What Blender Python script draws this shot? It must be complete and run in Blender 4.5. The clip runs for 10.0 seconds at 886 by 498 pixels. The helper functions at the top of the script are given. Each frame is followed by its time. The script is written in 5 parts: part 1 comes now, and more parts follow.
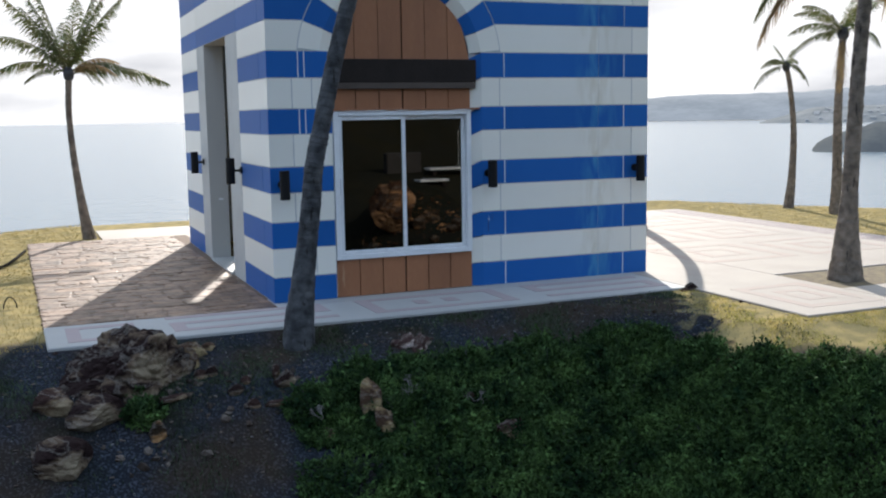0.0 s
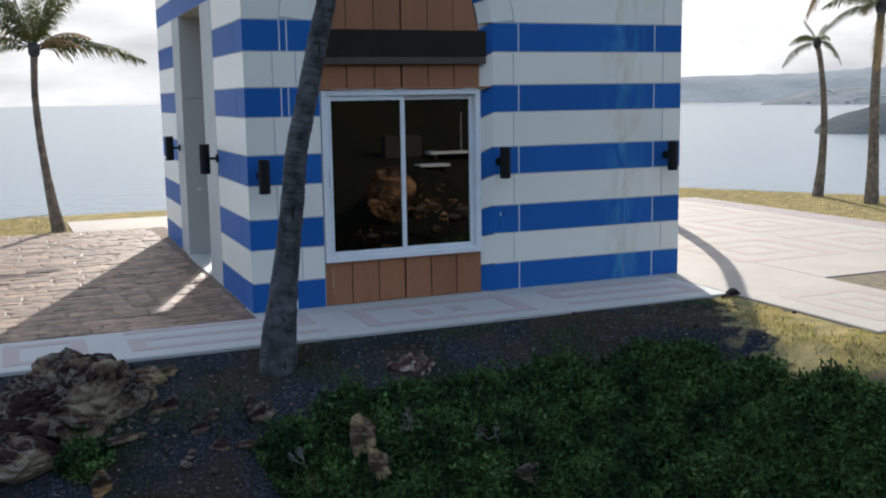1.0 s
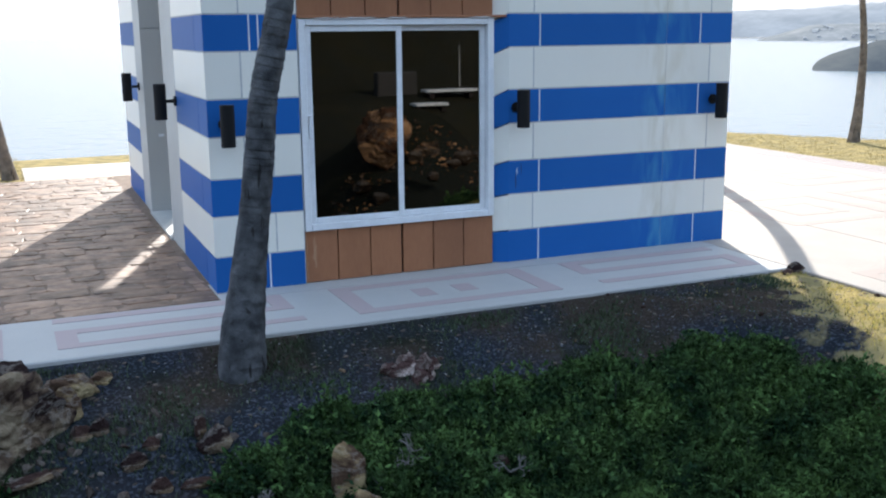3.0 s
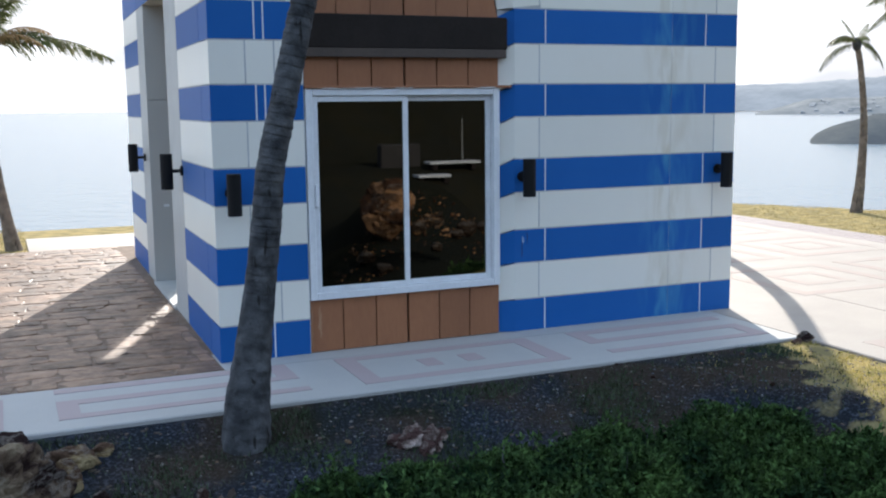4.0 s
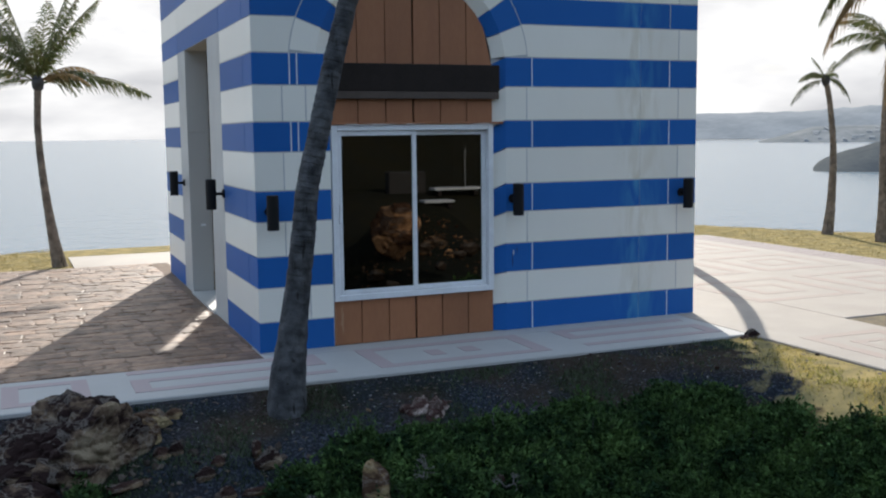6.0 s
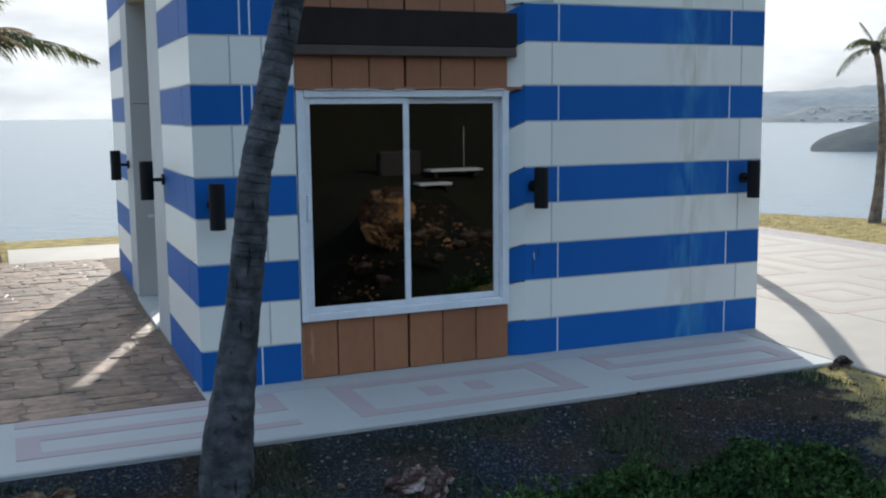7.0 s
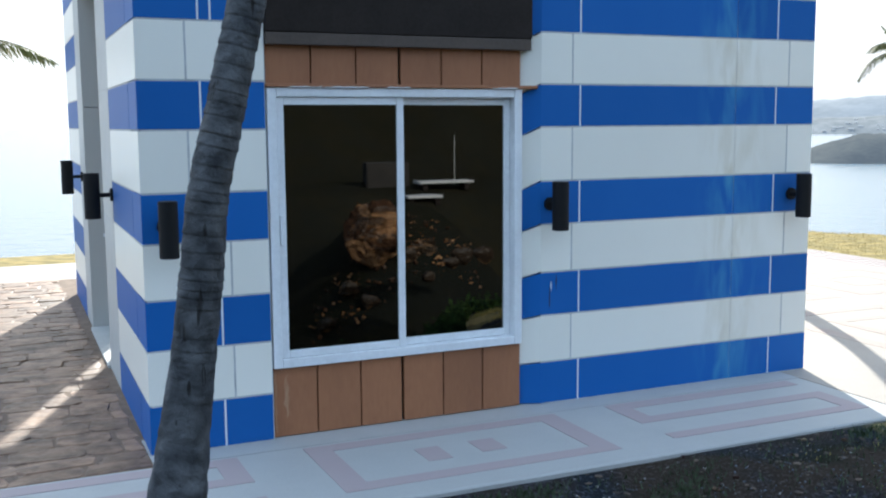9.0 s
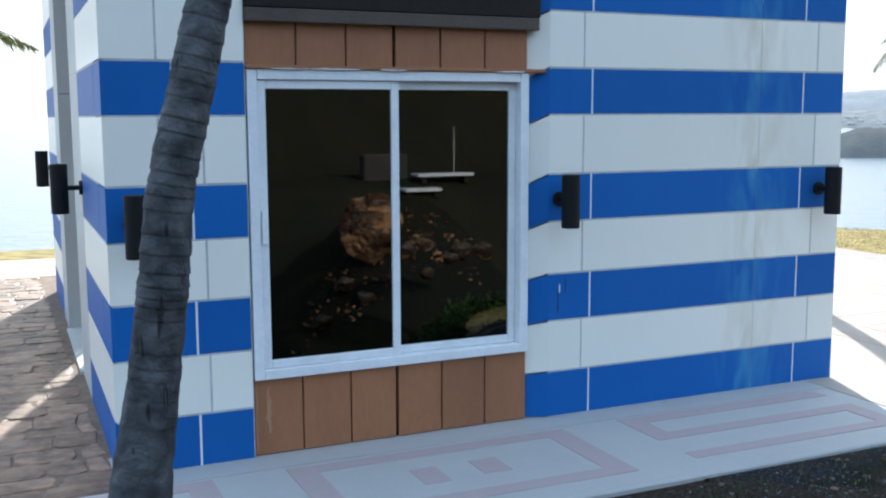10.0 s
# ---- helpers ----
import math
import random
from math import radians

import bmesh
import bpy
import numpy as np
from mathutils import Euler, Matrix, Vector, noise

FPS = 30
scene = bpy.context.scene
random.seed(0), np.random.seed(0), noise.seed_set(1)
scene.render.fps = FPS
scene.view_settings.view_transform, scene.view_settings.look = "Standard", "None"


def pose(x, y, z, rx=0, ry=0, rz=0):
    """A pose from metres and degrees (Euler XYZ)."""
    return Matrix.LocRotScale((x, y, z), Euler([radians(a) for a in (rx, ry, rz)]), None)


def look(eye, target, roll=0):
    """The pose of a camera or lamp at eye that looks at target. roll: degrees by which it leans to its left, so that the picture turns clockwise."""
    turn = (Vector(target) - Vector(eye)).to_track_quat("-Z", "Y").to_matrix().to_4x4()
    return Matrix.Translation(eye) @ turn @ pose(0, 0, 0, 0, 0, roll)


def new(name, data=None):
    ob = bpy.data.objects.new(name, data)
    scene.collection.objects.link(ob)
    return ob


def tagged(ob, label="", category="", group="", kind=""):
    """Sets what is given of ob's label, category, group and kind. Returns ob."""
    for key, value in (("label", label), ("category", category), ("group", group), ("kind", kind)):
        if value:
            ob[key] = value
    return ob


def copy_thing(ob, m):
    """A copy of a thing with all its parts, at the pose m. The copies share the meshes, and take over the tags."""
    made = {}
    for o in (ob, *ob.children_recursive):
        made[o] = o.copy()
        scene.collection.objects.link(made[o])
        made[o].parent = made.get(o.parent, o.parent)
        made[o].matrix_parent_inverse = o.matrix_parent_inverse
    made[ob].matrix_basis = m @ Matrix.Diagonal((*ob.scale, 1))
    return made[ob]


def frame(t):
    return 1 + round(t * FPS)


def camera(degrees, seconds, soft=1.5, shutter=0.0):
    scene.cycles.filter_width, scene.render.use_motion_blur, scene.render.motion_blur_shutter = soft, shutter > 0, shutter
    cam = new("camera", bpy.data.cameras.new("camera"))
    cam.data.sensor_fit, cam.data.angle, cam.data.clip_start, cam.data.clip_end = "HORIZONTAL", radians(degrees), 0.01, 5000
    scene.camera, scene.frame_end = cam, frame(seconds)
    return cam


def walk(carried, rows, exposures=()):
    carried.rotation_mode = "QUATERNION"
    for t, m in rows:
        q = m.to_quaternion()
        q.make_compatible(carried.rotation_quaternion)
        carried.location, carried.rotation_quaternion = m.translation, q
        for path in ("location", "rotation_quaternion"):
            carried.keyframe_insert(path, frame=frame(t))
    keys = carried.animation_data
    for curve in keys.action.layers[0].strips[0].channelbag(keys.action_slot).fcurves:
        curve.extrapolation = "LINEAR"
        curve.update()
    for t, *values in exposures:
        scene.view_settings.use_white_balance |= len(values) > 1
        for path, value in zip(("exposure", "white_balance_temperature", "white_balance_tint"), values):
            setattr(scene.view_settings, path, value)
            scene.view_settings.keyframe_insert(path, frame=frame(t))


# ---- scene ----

# ---- camera and walk: t, x, y, z, yaw, pitch, roll ----
cam = camera(46.8, 10.0, soft=2.1)
ROWS = [
    (0, -5.482, -11.093, 2.055, -22.95, -7.43, -0.93),
    (0.5, -5.429, -10.861, 2.049, -23.06, -7.58, -0.90),
    (1, -4.913, -9.613, 2.041, -22.96, -8.45, -0.90),
    (1.5, -4.467, -8.584, 2.005, -22.74, -9.36, -0.84),
    (2, -4.280, -7.923, 1.966, -23.25, -9.85, -0.69),
    (3.3, -4.303, -7.883, 2.020, -23.32, -12.27, -0.57),
    (3.5, -4.309, -7.836, 1.979, -23.41, -11.04, -0.61),
    (4, -4.312, -7.842, 1.980, -23.30, -7.99, -0.64),
    (4.5, -4.491, -8.301, 2.005, -23.01, -7.69, -0.70),
    (5, -4.896, -9.328, 2.038, -22.80, -6.50, -0.71),
    (5.5, -5.009, -9.526, 2.041, -23.01, -6.34, -0.66),
    (5.7, -5.009, -9.526, 2.041, -23.01, -6.34, -0.66),
    (6.8, -4.244, -7.630, 1.968, -23.27, -7.34, -0.59),
    (7, -4.053, -7.155, 1.949, -23.33, -7.59, -0.58),
    (7.5, -3.807, -6.366, 1.858, -23.98, -8.39, -0.51),
    (8, -3.656, -5.972, 1.842, -24.09, -8.70, -0.44),
    (8.5, -3.649, -5.959, 1.869, -24.11, -8.60, -0.42),
    (9, -3.632, -5.931, 1.902, -24.16, -6.99, -0.41),
    (9.5, -3.435, -5.536, 1.868, -24.00, -7.19, -0.32),
    (10, -3.390, -5.397, 1.867, -24.21, -7.38, -0.24),
]


EXPOSE = [(0, 0.6, 5700), (1, 0.45, 5700), (2, 0.68, 5650), (3.3, 1.10, 5580), (4, 0.85, 5600), (5, 0.68, 5750), (5.7, 0.42, 5800), (7, 0.45, 5480), (8, 0.95, 5450), (8.5, 1.06, 5450), (9, 1.14, 5480), (9.5, 1.02, 5430), (10, 1.18, 5400)]


def view(x, y, z, yaw, pitch, roll):
    a, p = radians(yaw), radians(pitch)
    ahead = Vector((-math.sin(a) * math.cos(p), math.cos(a) * math.cos(p), math.sin(p)))
    return look((x, y, z), Vector((x, y, z)) + ahead, roll)


walk(cam, [(r[0], view(*r[1:])) for r in ROWS], exposures=[(t, e, k, 11 if t < 6 else 7) for t, e, k in EXPOSE])

# ---- sky and sun ----
SUN_AZ, SUN_EL = 21.0, 30.0
world = bpy.data.worlds.new("sky")
scene.world = world
world.use_nodes = True
wn, wl = world.node_tree.nodes, world.node_tree.links
wn.clear()
w_out = wn.new("ShaderNodeOutputWorld")
w_bg = wn.new("ShaderNodeBackground")
w_sky = wn.new("ShaderNodeTexSky")
w_sky.sky_type = "NISHITA"
w_sky.sun_disc = False
w_sky.sun_elevation, w_sky.sun_rotation = radians(SUN_EL), radians(SUN_AZ)
w_sky.air_density, w_sky.dust_density = 1.0, 0.6
w_co = wn.new("ShaderNodeTexCoord")
w_map = wn.new("ShaderNodeMapping")
w_map.inputs["Scale"].default_value = (1.0, 1.0, 3.2)
w_noise = wn.new("ShaderNodeTexNoise")
w_noise.inputs["Scale"].default_value = 2.6
w_noise.inputs["Detail"].default_value = 7
w_noise.inputs["Roughness"].default_value = 0.55
w_ramp = wn.new("ShaderNodeValToRGB")
w_ramp.color_ramp.elements[0].position, w_ramp.color_ramp.elements[1].position = 0.12, 0.38
w_cl = wn.new("ShaderNodeMix")
w_cl.data_type = "RGBA"
w_tone = wn.new("ShaderNodeMix")
w_tone.data_type = "RGBA"
w_tone.inputs["A"].default_value = (6.0, 6.2, 6.5, 1)
w_tone.inputs["B"].default_value = (9.8, 10.0, 10.1, 1)
w_n2 = wn.new("ShaderNodeTexNoise")
w_n2.inputs["Scale"].default_value, w_n2.inputs["Detail"].default_value = 3.4, 8
w_r2 = wn.new("ShaderNodeMapRange")
w_r2.inputs["From Min"].default_value, w_r2.inputs["From Max"].default_value = 0.38, 0.56
wl.new(w_map.outputs["Vector"], w_n2.inputs["Vector"])
wl.new(w_n2.outputs["Fac"], w_r2.inputs["Value"])
wl.new(w_r2.outputs["Result"], w_tone.inputs["Factor"])
wl.new(w_tone.outputs["Result"], w_cl.inputs["B"])
wl.new(w_co.outputs["Generated"], w_map.inputs["Vector"])
wl.new(w_map.outputs["Vector"], w_noise.inputs["Vector"])
wl.new(w_noise.outputs["Fac"], w_ramp.inputs["Fac"])
wl.new(w_ramp.outputs["Color"], w_cl.inputs["Factor"])
wl.new(w_sky.outputs["Color"], w_cl.inputs["A"])
# thin cloud glows towards the sun
w_dot, w_glow, w_mul = wn.new("ShaderNodeVectorMath"), wn.new("ShaderNodeMapRange"), wn.new("ShaderNodeMix")
w_dot.operation = "DOT_PRODUCT"
w_dot.inputs[1].default_value = (math.sin(radians(SUN_AZ)), math.cos(radians(SUN_AZ)), 0.0)
w_glow.inputs["From Min"].default_value, w_glow.inputs["From Max"].default_value = 0.15, 0.75
w_mul.data_type, w_mul.blend_type = "RGBA", "MULTIPLY"
w_mul.inputs["Factor"].default_value = 1.0
w_mul.clamp_result = False
wl.new(w_co.outputs["Generated"], w_dot.inputs[0])
wl.new(w_dot.outputs["Value"], w_glow.inputs["Value"])
wl.new(w_cl.outputs["Result"], w_mul.inputs["A"])
w_tint = wn.new("ShaderNodeMix")
w_tint.data_type = "RGBA"
w_tint.inputs["A"].default_value, w_tint.inputs["B"].default_value = (0.83, 0.985, 1.17, 1), (1.36, 1.23, 1.07, 1)
wl.new(w_glow.outputs["Result"], w_tint.inputs["Factor"])
wl.new(w_tint.outputs["Result"], w_mul.inputs["B"])
wl.new(w_mul.outputs["Result"], w_bg.inputs["Color"])
w_bg.inputs["Strength"].default_value = 0.066
wl.new(w_bg.outputs["Background"], w_out.inputs["Surface"])

sun_data = bpy.data.lights.new("sun", "SUN")
sun_data.energy, sun_data.angle, sun_data.color = 4.3, radians(0.5), (1.0, 0.87, 0.68)
sun = new("sun", sun_data)
sa, se = radians(SUN_AZ), radians(SUN_EL)
to_sun = Vector((math.sin(sa) * math.cos(se), math.cos(sa) * math.cos(se), math.sin(se)))
sun.matrix_world = look(to_sun * 40, (0, 0, 0))


# ---- materials ----
def material(name, base, rough=0.6, vary=0.15, scale=6.0, fine=60.0, bump=0.15, tint=None, metal=0.0, each=0.0, spec=0.5, stretch=(1, 1, 1), depth=0.004, grain=0.45, island=0.0, through_light=0.0, stain=None):
    """A procedural surface: a base colour that drifts at two scales, with fine relief. each: how far single pieces differ."""
    m = bpy.data.materials.new(name)
    m.use_nodes = True
    n, l = m.node_tree.nodes, m.node_tree.links
    b = n["Principled BSDF"]
    b.inputs["Metallic"].default_value = metal
    b.inputs["Specular IOR Level"].default_value = spec
    co = n.new("ShaderNodeTexCoord")
    mp = n.new("ShaderNodeMapping")
    mp.inputs["Scale"].default_value = stretch
    l.new(co.outputs["Object"], mp.inputs["Vector"])
    big, small = n.new("ShaderNodeTexNoise"), n.new("ShaderNodeTexNoise")
    for t, s, d in ((big, scale, 5), (small, fine, 4)):
        t.inputs["Scale"].default_value, t.inputs["Detail"].default_value = s, d
        t.inputs["Roughness"].default_value = 0.6
        l.new(mp.outputs["Vector"], t.inputs["Vector"])
    mix = n.new("ShaderNodeMix")
    mix.data_type = "RGBA"
    mix.inputs["A"].default_value = (*base, 1)
    mix.inputs["B"].default_value = (*(tint or [c * 0.55 for c in base]), 1)
    add = n.new("ShaderNodeMath")
    add.operation = "MULTIPLY_ADD"
    add.inputs[1].default_value, add.inputs[2].default_value = grain, -grain / 2
    l.new(small.outputs["Fac"], add.inputs[0])
    sm = n.new("ShaderNodeMath")
    sm.operation = "ADD"
    l.new(big.outputs["Fac"], sm.inputs[0])
    l.new(add.outputs[0], sm.inputs[1])
    mr = n.new("ShaderNodeMapRange")
    mr.inputs["From Min"].default_value, mr.inputs["From Max"].default_value = 0.36, 0.68
    mr.inputs["To Max"].default_value = min(1.0, vary * 3)
    l.new(sm.outputs[0], mr.inputs["Value"])
    l.new(mr.outputs["Result"], mix.inputs["Factor"])
    last = mix.outputs["Result"]
    if each:
        info, hsv = n.new("ShaderNodeObjectInfo"), n.new("ShaderNodeHueSaturation")
        er = n.new("ShaderNodeMapRange")
        er.inputs["To Min"].default_value, er.inputs["To Max"].default_value = 1 - each, 1 + each
        l.new(info.outputs["Random"], er.inputs["Value"])
        l.new(er.outputs["Result"], hsv.inputs["Value"])
        l.new(last, hsv.inputs["Color"])
        last = hsv.outputs["Color"]
    if island:
        geo, hs2, ir = n.new("ShaderNodeNewGeometry"), n.new("ShaderNodeHueSaturation"), n.new("ShaderNodeMapRange")
        ir.inputs["To Min"].default_value, ir.inputs["To Max"].default_value = 1 - island, 1 + island
        l.new(geo.outputs["Random Per Island"], ir.inputs["Value"])
        l.new(ir.outputs["Result"], hs2.inputs["Value"])
        l.new(last, hs2.inputs["Color"])
        last = hs2.outputs["Color"]
    l.new(last, b.inputs["Base Color"])
    rr = n.new("ShaderNodeMapRange")
    rr.inputs["To Min"].default_value, rr.inputs["To Max"].default_value = max(0.02, rough - 0.12), min(1.0, rough + 0.12)
    l.new(small.outputs["Fac"], rr.inputs["Value"])
    if bump:
        l.new(rr.outputs["Result"], b.inputs["Roughness"])
    else:
        b.inputs["Roughness"].default_value = rough
    if bump:
        bp = n.new("ShaderNodeBump")
        bp.inputs["Strength"].default_value, bp.inputs["Distance"].default_value = bump, depth
        l.new(small.outputs["Fac"], bp.inputs["Height"])
        l.new(bp.outputs["Normal"], b.inputs["Normal"])
    if through_light:
        tr, ms = n.new("ShaderNodeBsdfTranslucent"), n.new("ShaderNodeMixShader")
        l.new(last, tr.inputs["Color"])
        ms.inputs["Fac"].default_value = through_light
        l.new(b.outputs["BSDF"], ms.inputs[1])
        l.new(tr.outputs["BSDF"], ms.inputs[2])
        l.new(ms.outputs["Shader"], n["Material Output"].inputs["Surface"])
    if stain:
        # a run of weathering down the wall at one joint
        sx, nz, md = n.new("ShaderNodeSeparateXYZ"), n.new("ShaderNodeTexNoise"), n.new("ShaderNodeMix")
        md.data_type = "RGBA"
        l.new(co.outputs["Object"], sx.inputs["Vector"])
        m2 = n.new("ShaderNodeMapping")
        m2.inputs["Scale"].default_value = (9, 9, 2.2)
        l.new(co.outputs["Object"], m2.inputs["Vector"])
        l.new(m2.outputs["Vector"], nz.inputs["Vector"])
        nz.inputs["Scale"].default_value, nz.inputs["Detail"].default_value, nz.inputs["Distortion"].default_value = 1.0, 4, 0.6
        lo, hi, k1, k2 = n.new("ShaderNodeMapRange"), n.new("ShaderNodeMapRange"), n.new("ShaderNodeMath"), n.new("ShaderNodeMath")
        lo.inputs["From Min"].default_value, lo.inputs["From Max"].default_value = 1.0, 1.26
        hi.inputs["From Min"].default_value, hi.inputs["From Max"].default_value = 1.72, 1.30
        for q in (lo, hi):
            l.new(sx.outputs["X"], q.inputs["Value"])
        k1.operation = k2.operation = "MULTIPLY"
        l.new(lo.outputs["Result"], k1.inputs[0])
        l.new(hi.outputs["Result"], k1.inputs[1])
        nr = n.new("ShaderNodeMapRange")
        nr.inputs["From Min"].default_value, nr.inputs["From Max"].default_value = 0.42, 0.70
        nr.inputs["To Max"].default_value = 0.75
        l.new(nz.outputs["Fac"], nr.inputs["Value"])
        l.new(k1.outputs[0], k2.inputs[0])
        l.new(nr.outputs["Result"], k2.inputs[1])
        l.new(k2.outputs[0], md.inputs["Factor"])
        l.new(last, md.inputs["A"])
        md.inputs["B"].default_value = (*stain, 1)
        l.new(md.outputs["Result"], b.inputs["Base Color"])
    return m


M_BLUE = material("blue_tile", (0.024, 0.112, 0.37), 0.48, 0.12, 1.6, 20, 0.0, spec=0.12, tint=(0.034, 0.135, 0.40), each=0.08, grain=0.04, stain=(0.10, 0.30, 0.50))
M_WHITE = material("white_tile", (0.84, 0.81, 0.725), 0.36, 0.14, 1.2, 12, 0.0, tint=(0.79, 0.755, 0.665), each=0.04, grain=0.05, stain=(0.62, 0.56, 0.42))
M_TRIM = material("pale_trim", (0.50, 0.50, 0.475), 0.5, 0.1, 2, 30, 0.0)
M_GROUT = material("grout", (0.56, 0.56, 0.55), 0.85, 0.2, 9, 90, 0.2)
M_BROWN = material("brown_plank", (0.33, 0.14, 0.06), 0.62, 0.18, 3, 50, 0.12, tint=(0.22, 0.09, 0.04), each=0.07, stretch=(1, 1, 0.25))
M_BEAM = material("dark_beam", (0.026, 0.020, 0.017), 0.8, 0.2, 4, 50, 0.1, spec=0.2)
M_FRAME = material("white_frame", (0.80, 0.81, 0.82), 0.35, 0.08, 5, 40, 0.02)
M_GREY = material("grey_panel", (0.50, 0.49, 0.46), 0.6, 0.12, 2, 40, 0.05, tint=(0.53, 0.52, 0.48))
# near-black colour stands for the shade in the room and behind the boards
M_UNLIT = material("unlit_black", (0.018, 0.016, 0.014), 0.85, 0.2, 3, 30, 0.05)
M_LAMP = material("black_metal", (0.009, 0.009, 0.010), 0.6, 0.1, 8, 90, 0.05, spec=0.2)
M_CONC = material("pale_concrete", (0.415, 0.408, 0.39), 0.65, 0.14, 2.2, 60, 0.15, tint=(0.35, 0.345, 0.33))
# sunlit copy of the concrete: the sun's warm tone is in its colour
M_CONC_SUN = material("sunlit_concrete", (0.375, 0.33, 0.28), 0.7, 0.3, 1.1, 60, 0.15, tint=(0.315, 0.275, 0.235))
# sunlit copy of the pink bands, their glare put in as a paler colour
M_PINK_SUN = material("sunlit_pink_concrete", (0.355, 0.275, 0.235), 0.75, 0.35, 1.3, 60, 0.15, tint=(0.35, 0.305, 0.26))
M_PINK = material("pink_concrete", (0.385, 0.308, 0.302), 0.75, 0.14, 3.0, 60, 0.15, tint=(0.385, 0.33, 0.32))
M_STONE = material("flagstone", (0.25, 0.155, 0.098), 0.50, 0.36, 4, 11, 0.6, tint=(0.085, 0.050, 0.034), each=0.34, spec=0.36, depth=0.016)
M_JOINT = material("sand_joint", (0.20, 0.14, 0.10), 0.95, 0.3, 9, 90, 0.3)


def bark_material(name, dark, light):
    m = bpy.data.materials.new(name)
    m.use_nodes = True
    n, l = m.node_tree.nodes, m.node_tree.links
    b = n["Principled BSDF"]
    b.inputs["Roughness"].default_value = 0.88
    b.inputs["Specular IOR Level"].default_value = 0.3
    co = n.new("ShaderNodeTexCoord")
    wave, blotch, crack = n.new("ShaderNodeTexWave"), n.new("ShaderNodeTexNoise"), n.new("ShaderNodeTexNoise")
    wave.bands_direction, wave.wave_profile = "Z", "SAW"
    wave.inputs["Scale"].default_value, wave.inputs["Distortion"].default_value = 6.0, 7.5
    wave.inputs["Detail"].default_value, wave.inputs["Detail Scale"].default_value = 4, 2.5
    mp = n.new("ShaderNodeMapping")
    mp.inputs["Scale"].default_value = (26, 26, 3.2)
    l.new(co.outputs["Object"], mp.inputs["Vector"])
    l.new(mp.outputs["Vector"], crack.inputs["Vector"])
    crack.inputs["Scale"].default_value, crack.inputs["Detail"].default_value = 1.0, 3
    blotch.inputs["Scale"].default_value, blotch.inputs["Detail"].default_value = 9, 8
    for t in (wave, blotch):
        l.new(co.outputs["Object"], t.inputs["Vector"])
    ramp = n.new("ShaderNodeValToRGB")
    ramp.color_ramp.elements[0].position, ramp.color_ramp.elements[0].color = 0.34, (*dark, 1)
    ramp.color_ramp.elements[1].position, ramp.color_ramp.elements[1].color = 0.66, (*light, 1)
    l.new(blotch.outputs["Fac"], ramp.inputs["Fac"])
    cr = n.new("ShaderNodeMapRange")
    cr.inputs["From Min"].default_value, cr.inputs["From Max"].default_value = 0.64, 0.70
    cr.inputs["To Max"].default_value = 0.85
    l.new(crack.outputs["Fac"], cr.inputs["Value"])
    wr = n.new("ShaderNodeMapRange")
    wr.inputs["From Min"].default_value, wr.inputs["From Max"].default_value = 0.22, 0.0
    wr.inputs["To Max"].default_value = 0.14
    l.new(wave.outputs["Fac"], wr.inputs["Value"])
    mx = n.new("ShaderNodeMath")
    mx.operation = "MAXIMUM"
    l.new(cr.outputs["Result"], mx.inputs[0])
    l.new(wr.outputs["Result"], mx.inputs[1])
    mix = n.new("ShaderNodeMix")
    mix.data_type = "RGBA"
    mix.inputs["B"].default_value = (0.018, 0.016, 0.015, 1)
    l.new(mx.outputs[0], mix.inputs["Factor"])
    l.new(ramp.outputs["Color"], mix.inputs["A"])
    l.new(mix.outputs["Result"], b.inputs["Base Color"])
    sub = n.new("ShaderNodeMath")
    sub.operation = "SUBTRACT"
    hgt = n.new("ShaderNodeMath")
    hgt.operation = "MULTIPLY_ADD"
    hgt.inputs[1].default_value = 0.6
    l.new(blotch.outputs["Fac"], hgt.inputs[0])
    l.new(wave.outputs["Fac"], hgt.inputs[2])
    l.new(hgt.outputs[0], sub.inputs[0])
    l.new(cr.outputs["Result"], sub.inputs[1])
    bp = n.new("ShaderNodeBump")
    bp.inputs["Strength"].default_value, bp.inputs["Distance"].default_value = 0.9, 0.012
    l.new(sub.outputs[0], bp.inputs["Height"])
    l.new(bp.outputs["Normal"], b.inputs["Normal"])
    return m


M_TRUNK = bark_material("grey_palm_bark", (0.034, 0.036, 0.040), (0.105, 0.107, 0.112))
# paler copy of the bark for the sunlit palms, sunlight put into its colour
M_BARK_SUN = bark_material("sunlit_tan_bark", (0.12, 0.10, 0.08), (0.27, 0.225, 0.18))
M_FROND = material("palm_leaf", (0.085, 0.115, 0.028), 0.5, 0.3, 3, 30, 0.1, tint=(0.15, 0.13, 0.04), each=0.2, through_light=0.4)
M_DRY = material("dry_palm_leaf", (0.36, 0.24, 0.10), 0.7, 0.3, 3, 30, 0.1, each=0.2, through_light=0.35)
M_LEAF = material("shrub_leaf", (0.012, 0.031, 0.012), 0.75, 0.36, 2.6, 9, 0.0, tint=(0.10, 0.17, 0.048), spec=0.12, island=0.7, through_light=0.25)


